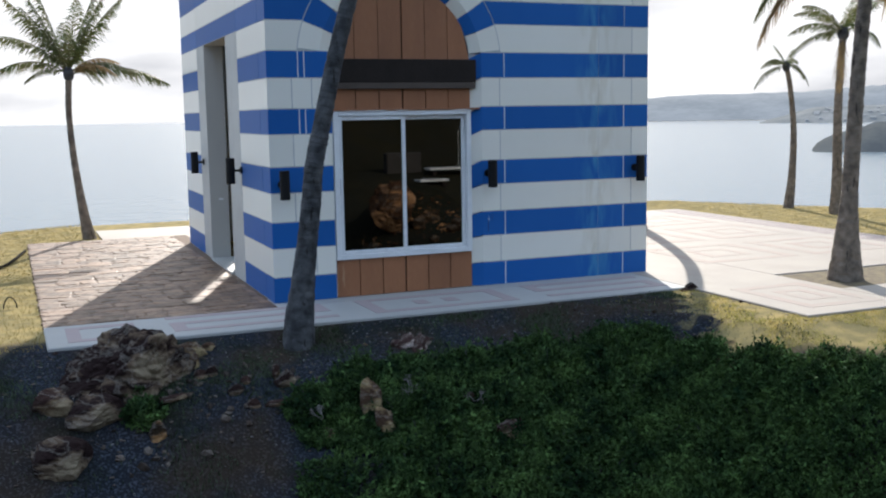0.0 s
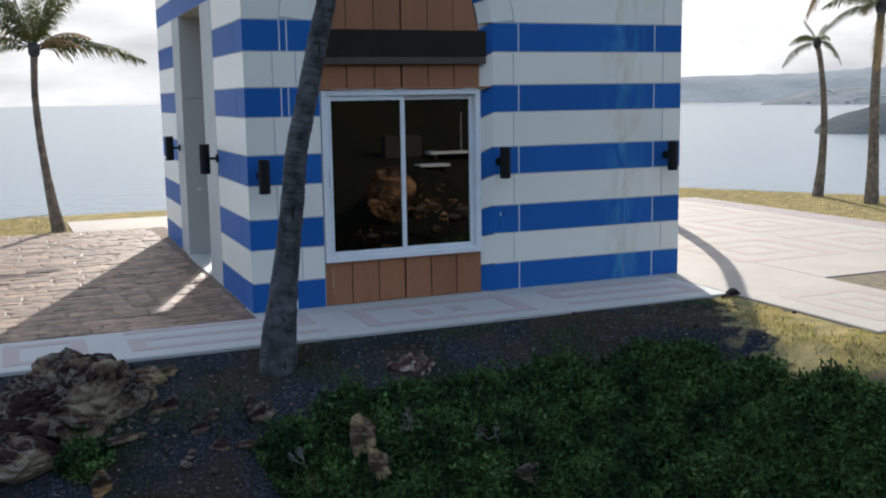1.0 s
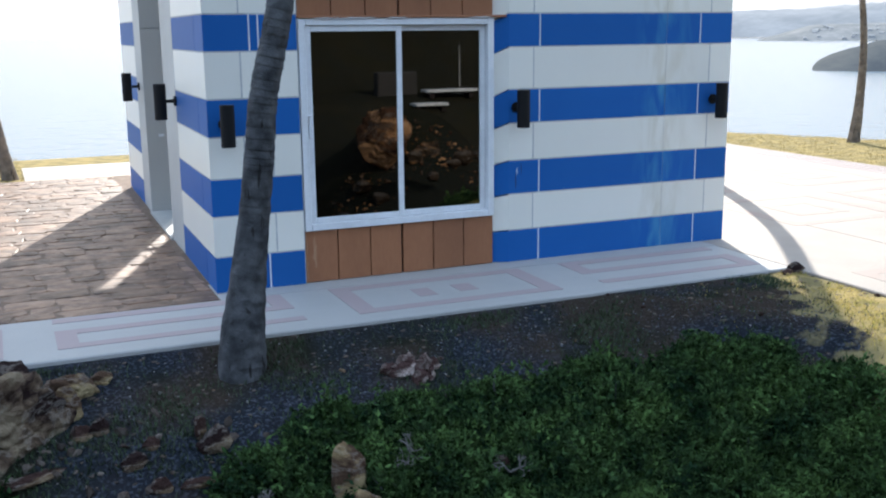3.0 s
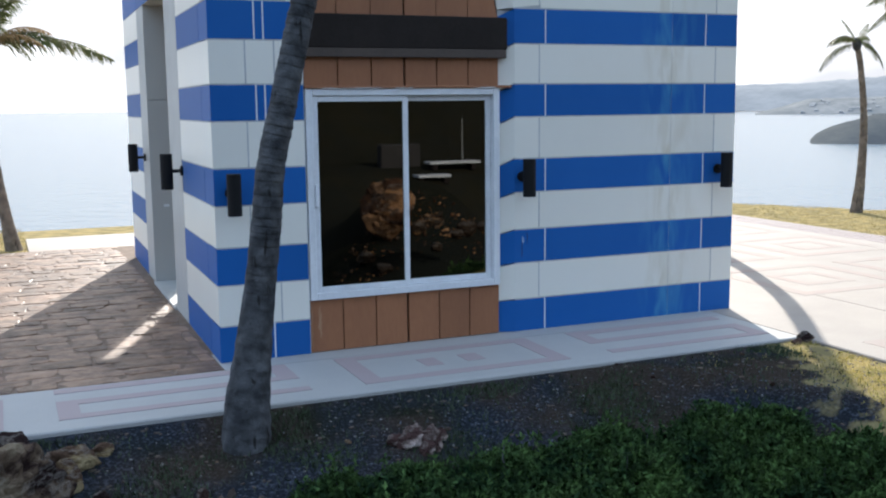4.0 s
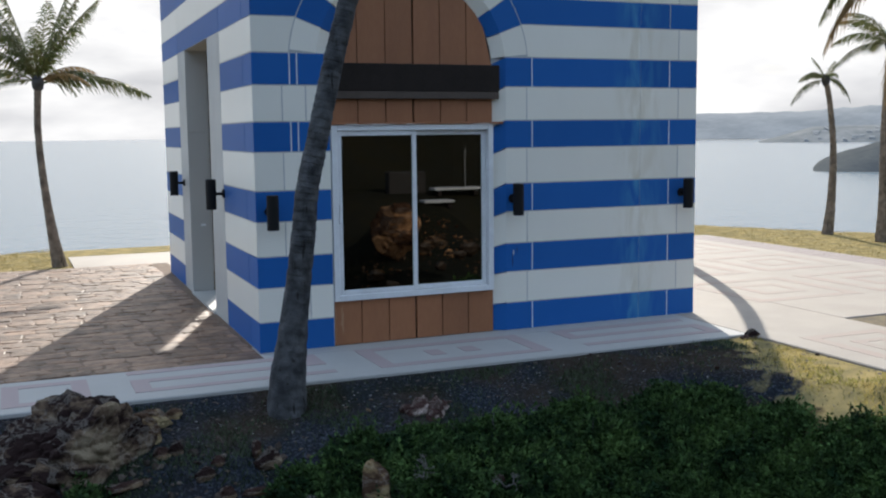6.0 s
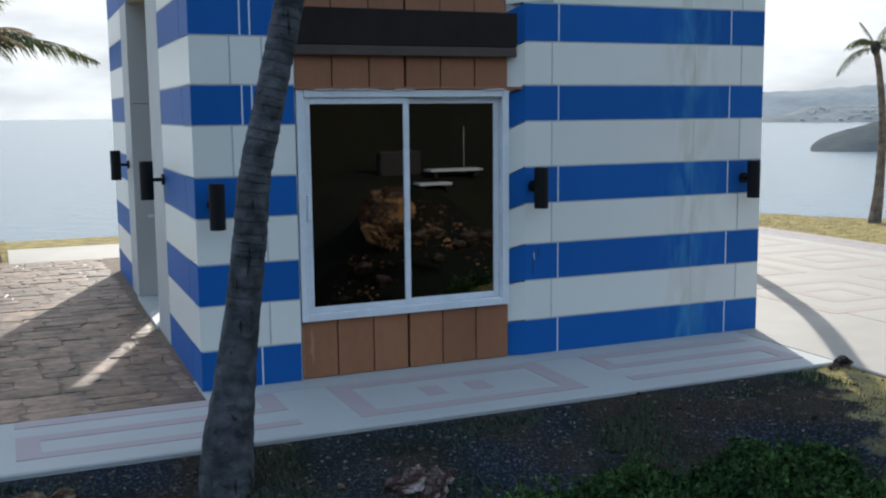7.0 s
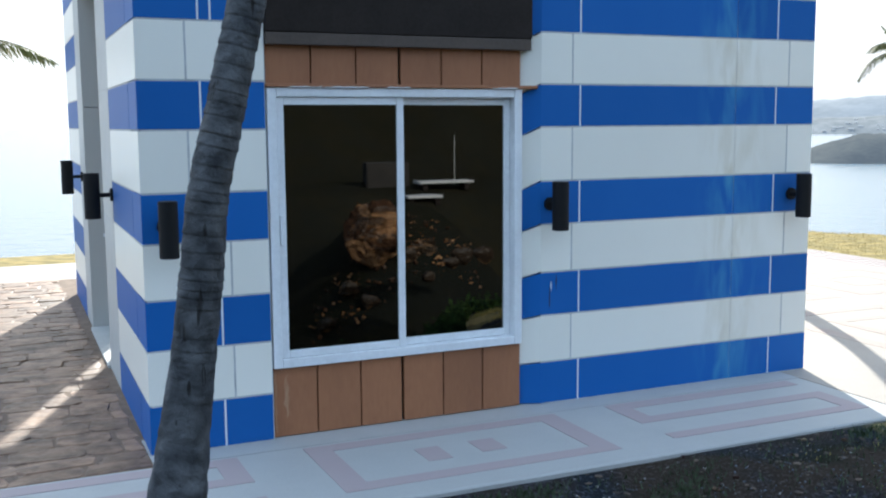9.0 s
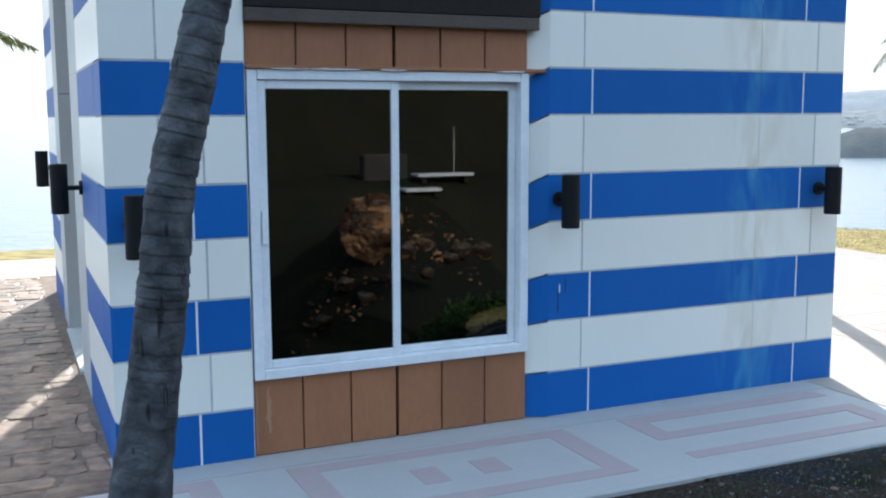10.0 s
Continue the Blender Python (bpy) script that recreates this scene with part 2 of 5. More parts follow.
def rock_material(name, pale, brown, dark):
    m = bpy.data.materials.new(name)
    m.use_nodes = True
    n, l = m.node_tree.nodes, m.node_tree.links
    b = n["Principled BSDF"]
    b.inputs["Roughness"].default_value = 0.95
    b.inputs["Specular IOR Level"].default_value = 0.15
    co = n.new("ShaderNodeTexCoord")
    big, fine, vein = (n.new("ShaderNodeTexNoise") for _ in range(3))
    mp = n.new("ShaderNodeMapping")
    mp.inputs["Rotation"].default_value, mp.inputs["Scale"].default_value = (0.3, 0.6, 0.2), (0.8, 1.0, 1.5)
    l.new(co.outputs["Object"], mp.inputs["Vector"])
    for t, sc, ds in ((big, 1.7, 0.3), (fine, 30, 0.0), (vein, 2.2, 0.6)):
        t.inputs["Scale"].default_value, t.inputs["Detail"].default_value, t.inputs["Distortion"].default_value = sc, 9, ds
        t.inputs["Roughness"].default_value = 0.62
        l.new(mp.outputs["Vector"], t.inputs["Vector"])
    ramp = n.new("ShaderNodeValToRGB")
    e = ramp.color_ramp.elements
    e[0].position, e[0].color = 0.49, (*dark, 1)
    e[1].position, e[1].color = 0.61, (*pale, 1)
    mid = e.new(0.545)
    mid.color = (*brown, 1)
    l.new(big.outputs["Fac"], ramp.inputs["Fac"])
    vr = n.new("ShaderNodeValToRGB")
    v = vr.color_ramp.elements
    v[0].position, v[0].color, v[1].position, v[1].color = 0.485, (0, 0, 0, 1), 0.525, (0, 0, 0, 1)
    v.new(0.503).color = (0.28, 0.28, 0.28, 1)
    l.new(vein.outputs["Fac"], vr.inputs["Fac"])
    mix = n.new("ShaderNodeMix")
    mix.data_type = "RGBA"
    mix.inputs["B"].default_value = (0.42, 0.38, 0.33, 1)
    l.new(vr.outputs["Color"], mix.inputs["Factor"])
    l.new(ramp.outputs["Color"], mix.inputs["A"])
    l.new(mix.outputs["Result"], b.inputs["Base Color"])
    add = n.new("ShaderNodeMath")
    add.operation = "MULTIPLY_ADD"
    add.inputs[1].default_value = 1.2
    l.new(vein.outputs["Fac"], add.inputs[0])
    l.new(fine.outputs["Fac"], add.inputs[2])
    bp = n.new("ShaderNodeBump")
    bp.inputs["Strength"].default_value, bp.inputs["Distance"].default_value = 0.9, 0.022
    l.new(add.outputs[0], bp.inputs["Height"])
    l.new(bp.outputs["Normal"], b.inputs["Normal"])
    return m


M_ROCK = rock_material("boulder_rock", (0.25, 0.20, 0.135), (0.13, 0.092, 0.062), (0.020, 0.011, 0.010))
M_OCHRE = rock_material("ochre_rock", (0.48, 0.28, 0.125), (0.24, 0.13, 0.055), (0.03, 0.02, 0.012))
M_PALE = rock_material("pale_rock", (0.32, 0.25, 0.16), (0.17, 0.115, 0.07), (0.04, 0.022, 0.018))


M_YELLOW = rock_material("yellow_rock", (0.42, 0.33, 0.18), (0.27, 0.195, 0.10), (0.075, 0.045, 0.028))
M_BONE = rock_material("bleached_rock", (0.60, 0.52, 0.47), (0.42, 0.33, 0.29), (0.07, 0.04, 0.035))
M_ORANGE = rock_material("orange_rock", (0.50, 0.285, 0.14), (0.31, 0.165, 0.075), (0.06, 0.03, 0.015))


def ground_material():
    m = bpy.data.materials.new("lawn_and_soil")
    m.use_nodes = True
    n, l = m.node_tree.nodes, m.node_tree.links
    b = n["Principled BSDF"]
    b.inputs["Roughness"].default_value = 1.0
    b.inputs["Specular IOR Level"].default_value = 0.05
    co = n.new("ShaderNodeTexCoord")
    patch, mid, fine = (n.new("ShaderNodeTexNoise") for _ in range(3))
    for t, s in ((patch, 0.7), (mid, 4.5), (fine, 45)):
        t.inputs["Scale"].default_value, t.inputs["Detail"].default_value = s, 6
        l.new(co.outputs["Object"], t.inputs["Vector"])
    sep = n.new("ShaderNodeSeparateXYZ")
    l.new(co.outputs["Object"], sep.inputs["Vector"])
    grass, soil, both = (n.new("ShaderNodeMix") for _ in range(3))
    for t in (grass, soil, both):
        t.data_type = "RGBA"
    grass.inputs["A"].default_value, grass.inputs["B"].default_value = (0.36, 0.28, 0.12, 1), (0.215, 0.18, 0.085, 1)
    soil.inputs["A"].default_value, soil.inputs["B"].default_value = (0.030, 0.023, 0.018, 1), (0.068, 0.058, 0.050, 1)
    worn = n.new("ShaderNodeMapRange")
    worn.inputs["From Min"].default_value, worn.inputs["From Max"].default_value = 0.38, 0.62
    l.new(mid.outputs["Fac"], worn.inputs["Value"])
    l.new(worn.outputs["Result"], grass.inputs["Factor"])
    r1 = n.new("ShaderNodeMapRange")
    r1.inputs["From Min"].default_value, r1.inputs["From Max"].default_value = 0.5, 0.72
    l.new(fine.outputs["Fac"], r1.inputs["Value"])
    l.new(r1.outputs["Result"], soil.inputs["Factor"])
    # bare soil on the bank in front of the terrace, lawn elsewhere
    yy = n.new("ShaderNodeMath")
    yy.operation = "MULTIPLY_ADD"
    yy.inputs[1].default_value, yy.inputs[2].default_value = 1.6, -0.8
    l.new(patch.outputs["Fac"], yy.inputs[0])
    ys = n.new("ShaderNodeMath")
    ys.operation = "ADD"
    l.new(sep.outputs["Y"], ys.inputs[0])
    l.new(yy.outputs[0], ys.inputs[1])
    # this border runs along the building's shadow edge, so shade is in the colour
    xr = n.new("ShaderNodeMapRange")
    xr.inputs["From Min"].default_value, xr.inputs["From Max"].default_value = 1.95, 2.2
    shade_edge = n.new("ShaderNodeMath")
    shade_edge.operation = "MULTIPLY_ADD"
    shade_edge.inputs[1].default_value = -0.40
    l.new(sep.outputs["Y"], shade_edge.inputs[0])
    l.new(sep.outputs["X"], shade_edge.inputs[2])
    ragged, rag = n.new("ShaderNodeMath"), n.new("ShaderNodeMath")
    ragged.operation, rag.operation = "MULTIPLY_ADD", "ADD"
    ragged.inputs[1].default_value, ragged.inputs[2].default_value = 1.6, -0.78
    l.new(mid.outputs["Fac"], ragged.inputs[0])
    l.new(shade_edge.outputs[0], rag.inputs[0])
    l.new(ragged.outputs[0], rag.inputs[1])
    l.new(rag.outputs[0], xr.inputs["Value"])
    yr = n.new("ShaderNodeMapRange")
    yr.inputs["From Min"].default_value, yr.inputs["From Max"].default_value = -1.0, -0.6
    l.new(ys.outputs[0], yr.inputs["Value"])
    yb = n.new("ShaderNodeMapRange")
    yb.inputs["From Min"].default_value, yb.inputs["From Max"].default_value = -3.3, -3.0
    down = n.new("ShaderNodeMath")
    down.operation = "MULTIPLY_ADD"
    down.inputs[1].default_value = 0.5
    l.new(sep.outputs["X"], down.inputs[0])
    l.new(sep.outputs["Y"], down.inputs[2])
    l.new(down.outputs[0], yb.inputs["Value"])
    xy = n.new("ShaderNodeMath")
    xy.operation = "MULTIPLY"
    l.new(xr.outputs["Result"], xy.inputs[0])
    l.new(yb.outputs["Result"], xy.inputs[1])
    mx = n.new("ShaderNodeMath")
    mx.operation = "MAXIMUM"
    l.new(xy.outputs[0], mx.inputs[0])
    l.new(yr.outputs["Result"], mx.inputs[1])
    far, fm, fx = n.new("ShaderNodeMapRange"), n.new("ShaderNodeMath"), n.new("ShaderNodeMath")
    far.inputs["From Min"].default_value, far.inputs["From Max"].default_value = -9.6, -11.5
    far.inputs["To Max"].default_value = 0.05
    l.new(sep.outputs["Y"], far.inputs["Value"])
    fm.operation, fx.operation = "MULTIPLY", "MAXIMUM"
    l.new(far.outputs["Result"], fm.inputs[0])
    l.new(patch.outputs["Fac"], fm.inputs[1])
    l.new(fm.outputs[0], fx.inputs[0])
    l.new(mx.outputs[0], fx.inputs[1])
    l.new(fx.outputs[0], both.inputs["Factor"])
    moss, mr = n.new("ShaderNodeMix"), n.new("ShaderNodeMapRange")
    moss.data_type = "RGBA"
    mr.inputs["From Min"].default_value, mr.inputs["From Max"].default_value = 0.50, 0.62
    mr.inputs["To Max"].default_value = 0.75
    damp = n.new("ShaderNodeTexNoise")
    damp.inputs["Scale"].default_value, damp.inputs["Detail"].default_value = 1.7, 5
    l.new(co.outputs["Object"], damp.inputs["Vector"])
    l.new(damp.outputs["Fac"], mr.inputs["Value"])
    l.new(mr.outputs["Result"], moss.inputs["Factor"])
    l.new(soil.outputs["Result"], moss.inputs["A"])
    moss.inputs["B"].default_value = (0.010, 0.0135, 0.008, 1)
    # drifts of blue-grey grit lie over the soil
    drift, grit, gr = n.new("ShaderNodeTexNoise"), n.new("ShaderNodeMix"), n.new("ShaderNodeMapRange")
    drift.inputs["Scale"].default_value, drift.inputs["Detail"].default_value = 0.9, 4
    l.new(co.outputs["Object"], drift.inputs["Vector"])
    grit.data_type = "RGBA"
    gr.inputs["From Min"].default_value, gr.inputs["From Max"].default_value = 0.43, 0.58
    gr.inputs["To Max"].default_value = 0.8
    l.new(drift.outputs["Fac"], gr.inputs["Value"])
    l.new(gr.outputs["Result"], grit.inputs["Factor"])
    l.new(moss.outputs["Result"], grit.inputs["A"])
    speck = n.new("ShaderNodeMix")
    speck.data_type = "RGBA"
    speck.inputs["A"].default_value, speck.inputs["B"].default_value = (0.013, 0.017, 0.025, 1), (0.075, 0.09, 0.12, 1)
    l.new(r1.outputs["Result"], speck.inputs["Factor"])
    l.new(speck.outputs["Result"], grit.inputs["B"])
    # beyond y -6.5 the colour goes near-black, so the panes mirror a dark slope
    back_dark, sr = n.new("ShaderNodeMix"), n.new("ShaderNodeMapRange")
    back_dark.data_type = "RGBA"
    sr.inputs["From Min"].default_value, sr.inputs["From Max"].default_value = -6.5, -8.5
    sr.inputs["To Max"].default_value = 0.85
    l.new(sep.outputs["Y"], sr.inputs["Value"])
    l.new(sr.outputs["Result"], back_dark.inputs["Factor"])
    l.new(grit.outputs["Result"], back_dark.inputs["A"])
    back_dark.inputs["B"].default_value = (0.011, 0.012, 0.007, 1)
    l.new(back_dark.outputs["Result"], both.inputs["A"])
    l.new(grass.outputs["Result"], both.inputs["B"])
    l.new(both.outputs["Result"], b.inputs["Base Color"])
    bp = n.new("ShaderNodeBump")
    bp.inputs["Strength"].default_value, bp.inputs["Distance"].default_value = 0.5, 0.012
    l.new(fine.outputs["Fac"], bp.inputs["Height"])
    l.new(bp.outputs["Normal"], b.inputs["Normal"])
    return m


M_GROUND = ground_material()


def sea_material():
    m = bpy.data.materials.new("sea_water")
    m.use_nodes = True
    n, l = m.node_tree.nodes, m.node_tree.links
    b = n["Principled BSDF"]
    b.inputs["Base Color"].default_value = (0.12, 0.172, 0.212, 1)
    b.inputs["Roughness"].default_value = 0.24
    b.inputs["IOR"].default_value = 1.33
    co, w = n.new("ShaderNodeTexCoord"), n.new("ShaderNodeTexNoise")
    w.inputs["Scale"].default_value, w.inputs["Detail"].default_value = 0.25, 8
    l.new(co.outputs["Object"], w.inputs["Vector"])
    bp = n.new("ShaderNodeBump")
    bp.inputs["Strength"].default_value, bp.inputs["Distance"].default_value = 0.35, 1.0
    l.new(w.outputs["Fac"], bp.inputs["Height"])
    l.new(bp.outputs["Normal"], b.inputs["Normal"])
    return m


M_SEA = sea_material()
# distance haze over the bay is mixed into these grey base colours
M_HILL = material("hazy_hill", (0.31, 0.32, 0.325), 1.0, 0.3, 0.01, 0.08, 0.0, tint=(0.235, 0.248, 0.255), spec=0.0)
M_TOWN = material("hazy_shore", (0.185, 0.195, 0.195), 1.0, 0.4, 0.02, 0.15, 0.0, tint=(0.31, 0.31, 0.30), spec=0.0)
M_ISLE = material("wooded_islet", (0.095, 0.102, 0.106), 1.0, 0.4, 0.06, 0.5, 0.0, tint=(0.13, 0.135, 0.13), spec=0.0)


def glass_material():
    m = bpy.data.materials.new("tinted_glass")
    m.use_nodes = True
    n, l = m.node_tree.nodes, m.node_tree.links
    n.clear()
    out, g, t, mix, fr = (n.new(k) for k in ("ShaderNodeOutputMaterial", "ShaderNodeBsdfGlossy", "ShaderNodeBsdfTransparent", "ShaderNodeMixShader", "ShaderNodeFresnel"))
    g.inputs["Roughness"].default_value = 0.015
    t.inputs["Color"].default_value = (0.16, 0.15, 0.13, 1)
    fr.inputs["IOR"].default_value = 2.25
    l.new(fr.outputs["Fac"], mix.inputs["Fac"])
    l.new(t.outputs[0], mix.inputs[1])
    l.new(g.outputs[0], mix.inputs[2])
    l.new(mix.outputs[0], out.inputs["Surface"])
    return m


M_GLASS = glass_material()


# ---- mesh helpers ----
def box(bm, x0, y0, z0, x1, y1, z1, bevel=0.0):
    r = bmesh.ops.create_cube(bm, size=1.0, matrix=Matrix.Translation(((x0 + x1) / 2, (y0 + y1) / 2, (z0 + z1) / 2)) @ Matrix.Diagonal((x1 - x0, y1 - y0, z1 - z0, 1)))
    if bevel:
        edges = list({e for v in r["verts"] for e in v.link_edges})
        bmesh.ops.bevel(bm, geom=edges, offset=bevel, segments=1, profile=0.5, affect="EDGES")


def prism(bm, outline, y0, y1):
    """A plate whose outline is given in x and z, from y0 to y1."""
    a = [bm.verts.new((x, y0, z)) for x, z in outline]
    b = [bm.verts.new((x, y1, z)) for x, z in outline]
    bm.faces.new(a)
    bm.faces.new(b[::-1])
    for i in range(len(a)):
        j = (i + 1) % len(a)
        bm.faces.new((a[j], a[i], b[i], b[j]))


def tube(bm, pts, radii, sides=12, cap=True):
    rings = []
    pts = [Vector(p) for p in pts]
    for i, p in enumerate(pts):
        d = (pts[min(i + 1, len(pts) - 1)] - pts[max(i - 1, 0)]).normalized()
        u = d.cross(Vector((0.31, 0.9, 0.2))).normalized()
        v = d.cross(u)
        rings.append([bm.verts.new(p + radii[i] * (math.cos(a) * u + math.sin(a) * v)) for a in (2 * math.pi * k / sides for k in range(sides))])
    for a, b in zip(rings, rings[1:]):
        for k in range(sides):
            bm.faces.new((a[k], a[(k + 1) % sides], b[(k + 1) % sides], b[k]))
    if cap:
        bm.faces.new(rings[0][::-1])
        bm.faces.new(rings[-1])


def mesh_of(bm, name, mat, smooth=False):
    bmesh.ops.recalc_face_normals(bm, faces=bm.faces)
    me = bpy.data.meshes.new(name)
    bm.to_mesh(me)
    bm.free()
    me.materials.append(mat)
    if smooth:
        for p in me.polygons:
            p.use_smooth = True
    return me


def part(name, bm, mat, parent=None, label="", smooth=False):
    ob = new(name, mesh_of(bm, name, mat, smooth))
    if parent:
        ob.parent = parent
    return tagged(ob, label)


def thing(name, x, y, z, label, category, group="", kind=""):
    ob = new(name)
    ob.location = (x, y, z)
    ob.empty_display_size = 0.2
    return tagged(ob, label, category, group, kind)


def pieces(name, verts, faces, mat, parent=None, smooth=False):
    me = bpy.data.meshes.new(name)
    me.from_pydata(verts, [], faces)
    me.update()
    me.materials.append(mat)
    if smooth:
        for p in me.polygons:
            p.use_smooth = True
    ob = new(name, me)
    if parent:
        ob.parent = parent
    return ob


# ---- ground, sea and far shores ----
SEA = -12.0


def smooth01(t):
    t = min(1.0, max(0.0, t))
    return t * t * (3 - 2 * t)


def ground_z(x, y):
    edge = -1.2 - 2.1 * smooth01((x + 0.2) / 1.7)
    s = max(0.0, edge - y)
    z = -0.025 - 0.20 * min(s, 1.1) - 0.60 * max(0.0, min(s, 6.0) - 1.1)
    z += 0.05 * noise.noise((x * 0.9, y * 0.9, 3.1)) * min(1.0, s * 2)
    if y < -10:
        z += 0.05 * min(-10 - y, 90) + 0.7 * smooth01((-14 - y) / 20) * (noise.noise((x * 0.12, y * 0.12, 7.7)) + 0.3)
    z += 3.7 * math.exp(-((x - 3.2) / 2.6) ** 2 - ((y + 11.0) / 2.4) ** 2)
    z += 3.3 * smooth01((-11.5 - y) / 4.5) + 4.0 * smooth01((-17.5 - y) / 6.0)
    left = y - (10.9 + 0.55 * (x + 3.9)) if x < -3.9 else y - 10.9
    right = ((x - 8.9) * 4.8 + (y - 8.9) * 3.0) / 5.66
    d = max(left, right, -16 - x + 0.2 * y, 0.0)
    if y < -3.2:
        d = max(0.0, x - 30)
    z -= 0.08 * min(d, 0.5) + 0.75 * max(0.0, d - 0.5)
    d2 = max(abs(x) - 60, -y - 120, 0)
    return max(z - 0.5 * d2, SEA - 3)


def axis_steps(lo, hi, near_lo, near_hi, step, grow):
    out = [near_lo]
    while out[-1] < near_hi:
        out.append(out[-1] + step)
    s = step
    while out[-1] < hi:
        s *= grow
        out.append(out[-1] + s)
    s, low = step, [near_lo]
    while low[-1] > lo:
        s *= grow
        low.append(low[-1] - s)
    return low[:0:-1] + out


def build_ground():
    xs, ys = axis_steps(-100, 100, -7.5, 6.0, 0.10, 1.12), axis_steps(-160, 45, -6.0, 0.0, 0.10, 1.12)
    verts = [(x, y, ground_z(x, y)) for y in ys for x in xs]
    w = len(xs)
    faces = [(j * w + i, j * w + i + 1, (j + 1) * w + i + 1, (j + 1) * w + i) for j in range(len(ys) - 1) for i in range(w - 1)]
    ob = pieces("ground", verts, faces, M_GROUND, smooth=True)
    tagged(ob, "dry yellow lawn and bare brown soil bank", "ground", kind="structure")


build_ground()

bm = bmesh.new()
bmesh.ops.create_circle(bm, cap_ends=True, segments=96, radius=4850, matrix=Matrix.Translation((0, 0, SEA)))
tagged(part("water", bm, M_SEA), "calm pale blue sea reaching the horizon", "sea", kind="structure")


def shore(name, mat, az0, az1, dist, depth, profile, label, seed):
    """A long ridge seen from the terrace between two bearings; profile gives its height along the way."""
    n, rows = 140, 7
    verts, faces = [], []
    for i in range(n + 1):
        f = i / n
        az = radians(az0 + (az1 - az0) * f)
        for k in range(rows):
            g = k / (rows - 1)
            d = dist + depth * g
            h = profile(f) * math.sin(math.pi * min(1.0, g * 1.2 + 0.02) * 0.5)
            h *= 1 + 0.10 * noise.noise((f * 24, g * 2, seed)) + 0.05 * noise.noise((f * 90, g * 5, seed))
            verts.append((d * math.sin(az), d * math.cos(az), SEA - 0.3 + max(0.0, h)))
    for i in range(n):
        for k in range(rows - 1):
            a = i * rows + k
            faces.append((a, a + rows, a + rows + 1, a + 1))
    tagged(pieces(name, verts, faces, mat, smooth=True), label, "hills", kind="structure")


def bell(f, at, wide):
    return math.exp(-((f - at) / wide) ** 2)


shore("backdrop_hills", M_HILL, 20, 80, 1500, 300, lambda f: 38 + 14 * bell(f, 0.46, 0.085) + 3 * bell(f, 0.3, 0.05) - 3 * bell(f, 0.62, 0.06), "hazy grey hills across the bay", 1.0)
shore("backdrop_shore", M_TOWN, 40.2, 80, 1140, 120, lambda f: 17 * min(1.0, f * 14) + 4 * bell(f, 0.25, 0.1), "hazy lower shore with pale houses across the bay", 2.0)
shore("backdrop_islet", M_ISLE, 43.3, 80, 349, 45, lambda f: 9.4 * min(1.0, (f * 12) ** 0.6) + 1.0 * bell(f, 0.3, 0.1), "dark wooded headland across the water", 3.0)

def far_houses(count, seed):
    """Pale blocks with pitched roofs scattered over the far shore."""
    rng = random.Random(seed)
    verts, faces = [], []
    for _ in range(count):
        az, g = radians(rng.uniform(42.5, 66)), rng.uniform(0.06, 0.6)
        d = 1140 + 120 * g
        z = SEA - 1.2 + 17 * math.sin(math.pi * (g * 1.2 + 0.02) * 0.5)
        ox, oy = d * math.sin(az), d * math.cos(az)
        tx, ty = math.cos(az), -math.sin(az)
        w, dp, h = rng.uniform(1.0, 3.2), 2.5, rng.uniform(1.2, 2.0)
        k = len(verts)
        for a, q, c in ((-w, -dp, 0), (w, -dp, 0), (w, dp, 0), (-w, dp, 0), (-w, -dp, h), (w, -dp, h), (w, dp, h), (-w, dp, h), (-w, 0, h + 1.2), (w, 0, h + 1.2)):
            verts.append((ox + tx * a + math.sin(az) * q, oy + ty * a + math.cos(az) * q, z + c))
        faces += [tuple(k + i for i in f) for f in ((0, 1, 5, 4), (1, 2, 6, 5), (2, 3, 7, 6), (3, 0, 4, 7), (4, 5, 9, 8), (6, 7, 8, 9), (5, 6, 9), (7, 4, 8))]
    tagged(pieces("far_houses", verts, faces, material("far_house_wall", (0.40, 0.385, 0.36), 0.9, 0.15, 0.3, 2, 0.0)), "pale houses scattered over the hazy far shore", "houses", kind="stuff")


far_houses(120, 17)

# ---- terrace ----
bm = bmesh.new()
box(bm, -5.25, -1.24, -0.16, 1.84, -0.2, 0.0, 0.01)
box(bm, -2.84, -0.2, -0.16, 1.84, 0.34, 0.0)
strip = tagged(part("pavement_front", bm, M_CONC), "pale concrete path with pink inlaid bands along the facade", "pavement", kind="structure")


def inlay(parent, rects, mat=M_PINK, proud=0.004):
    for x0, y0, x1, y1 in rects:
        b = bmesh.new()
        box(b, x0, y0, -0.01, x1, y1, proud)
        part("band", b, mat, parent)


def ring_rects(x0, x1, y0, y1, wx, wy):
    return [(x0, y1 - wy, x1, y1), (x0, y0, x1, y0 + wy), (x0, y0 + wy, x0 + wx, y1 - wy), (x1 - wx, y0 + wy, x1, y1 - wy)]


def comb_rects(x0, x1, side):
    """Three long bars joined at one end."""
    bars = [(x0, -0.36, x1, -0.24), (x0, -0.68, x1, -0.57), (x0, -1.02, x1, -0.92)]
    if side < 0:
        return bars[1:] + [(x0, -0.92, x0 + 0.14, -0.68), bars[0], (x1 - 0.14, -0.57, x1, -0.36)]
    return bars + [(x0, -0.57, x0 + 0.14, -0.36), (x1 - 0.14, -0.92, x1, -0.68)]


inlay(strip, ring_rects(-2.00, -0.30, -1.05, -0.25, 0.15, 0.11))
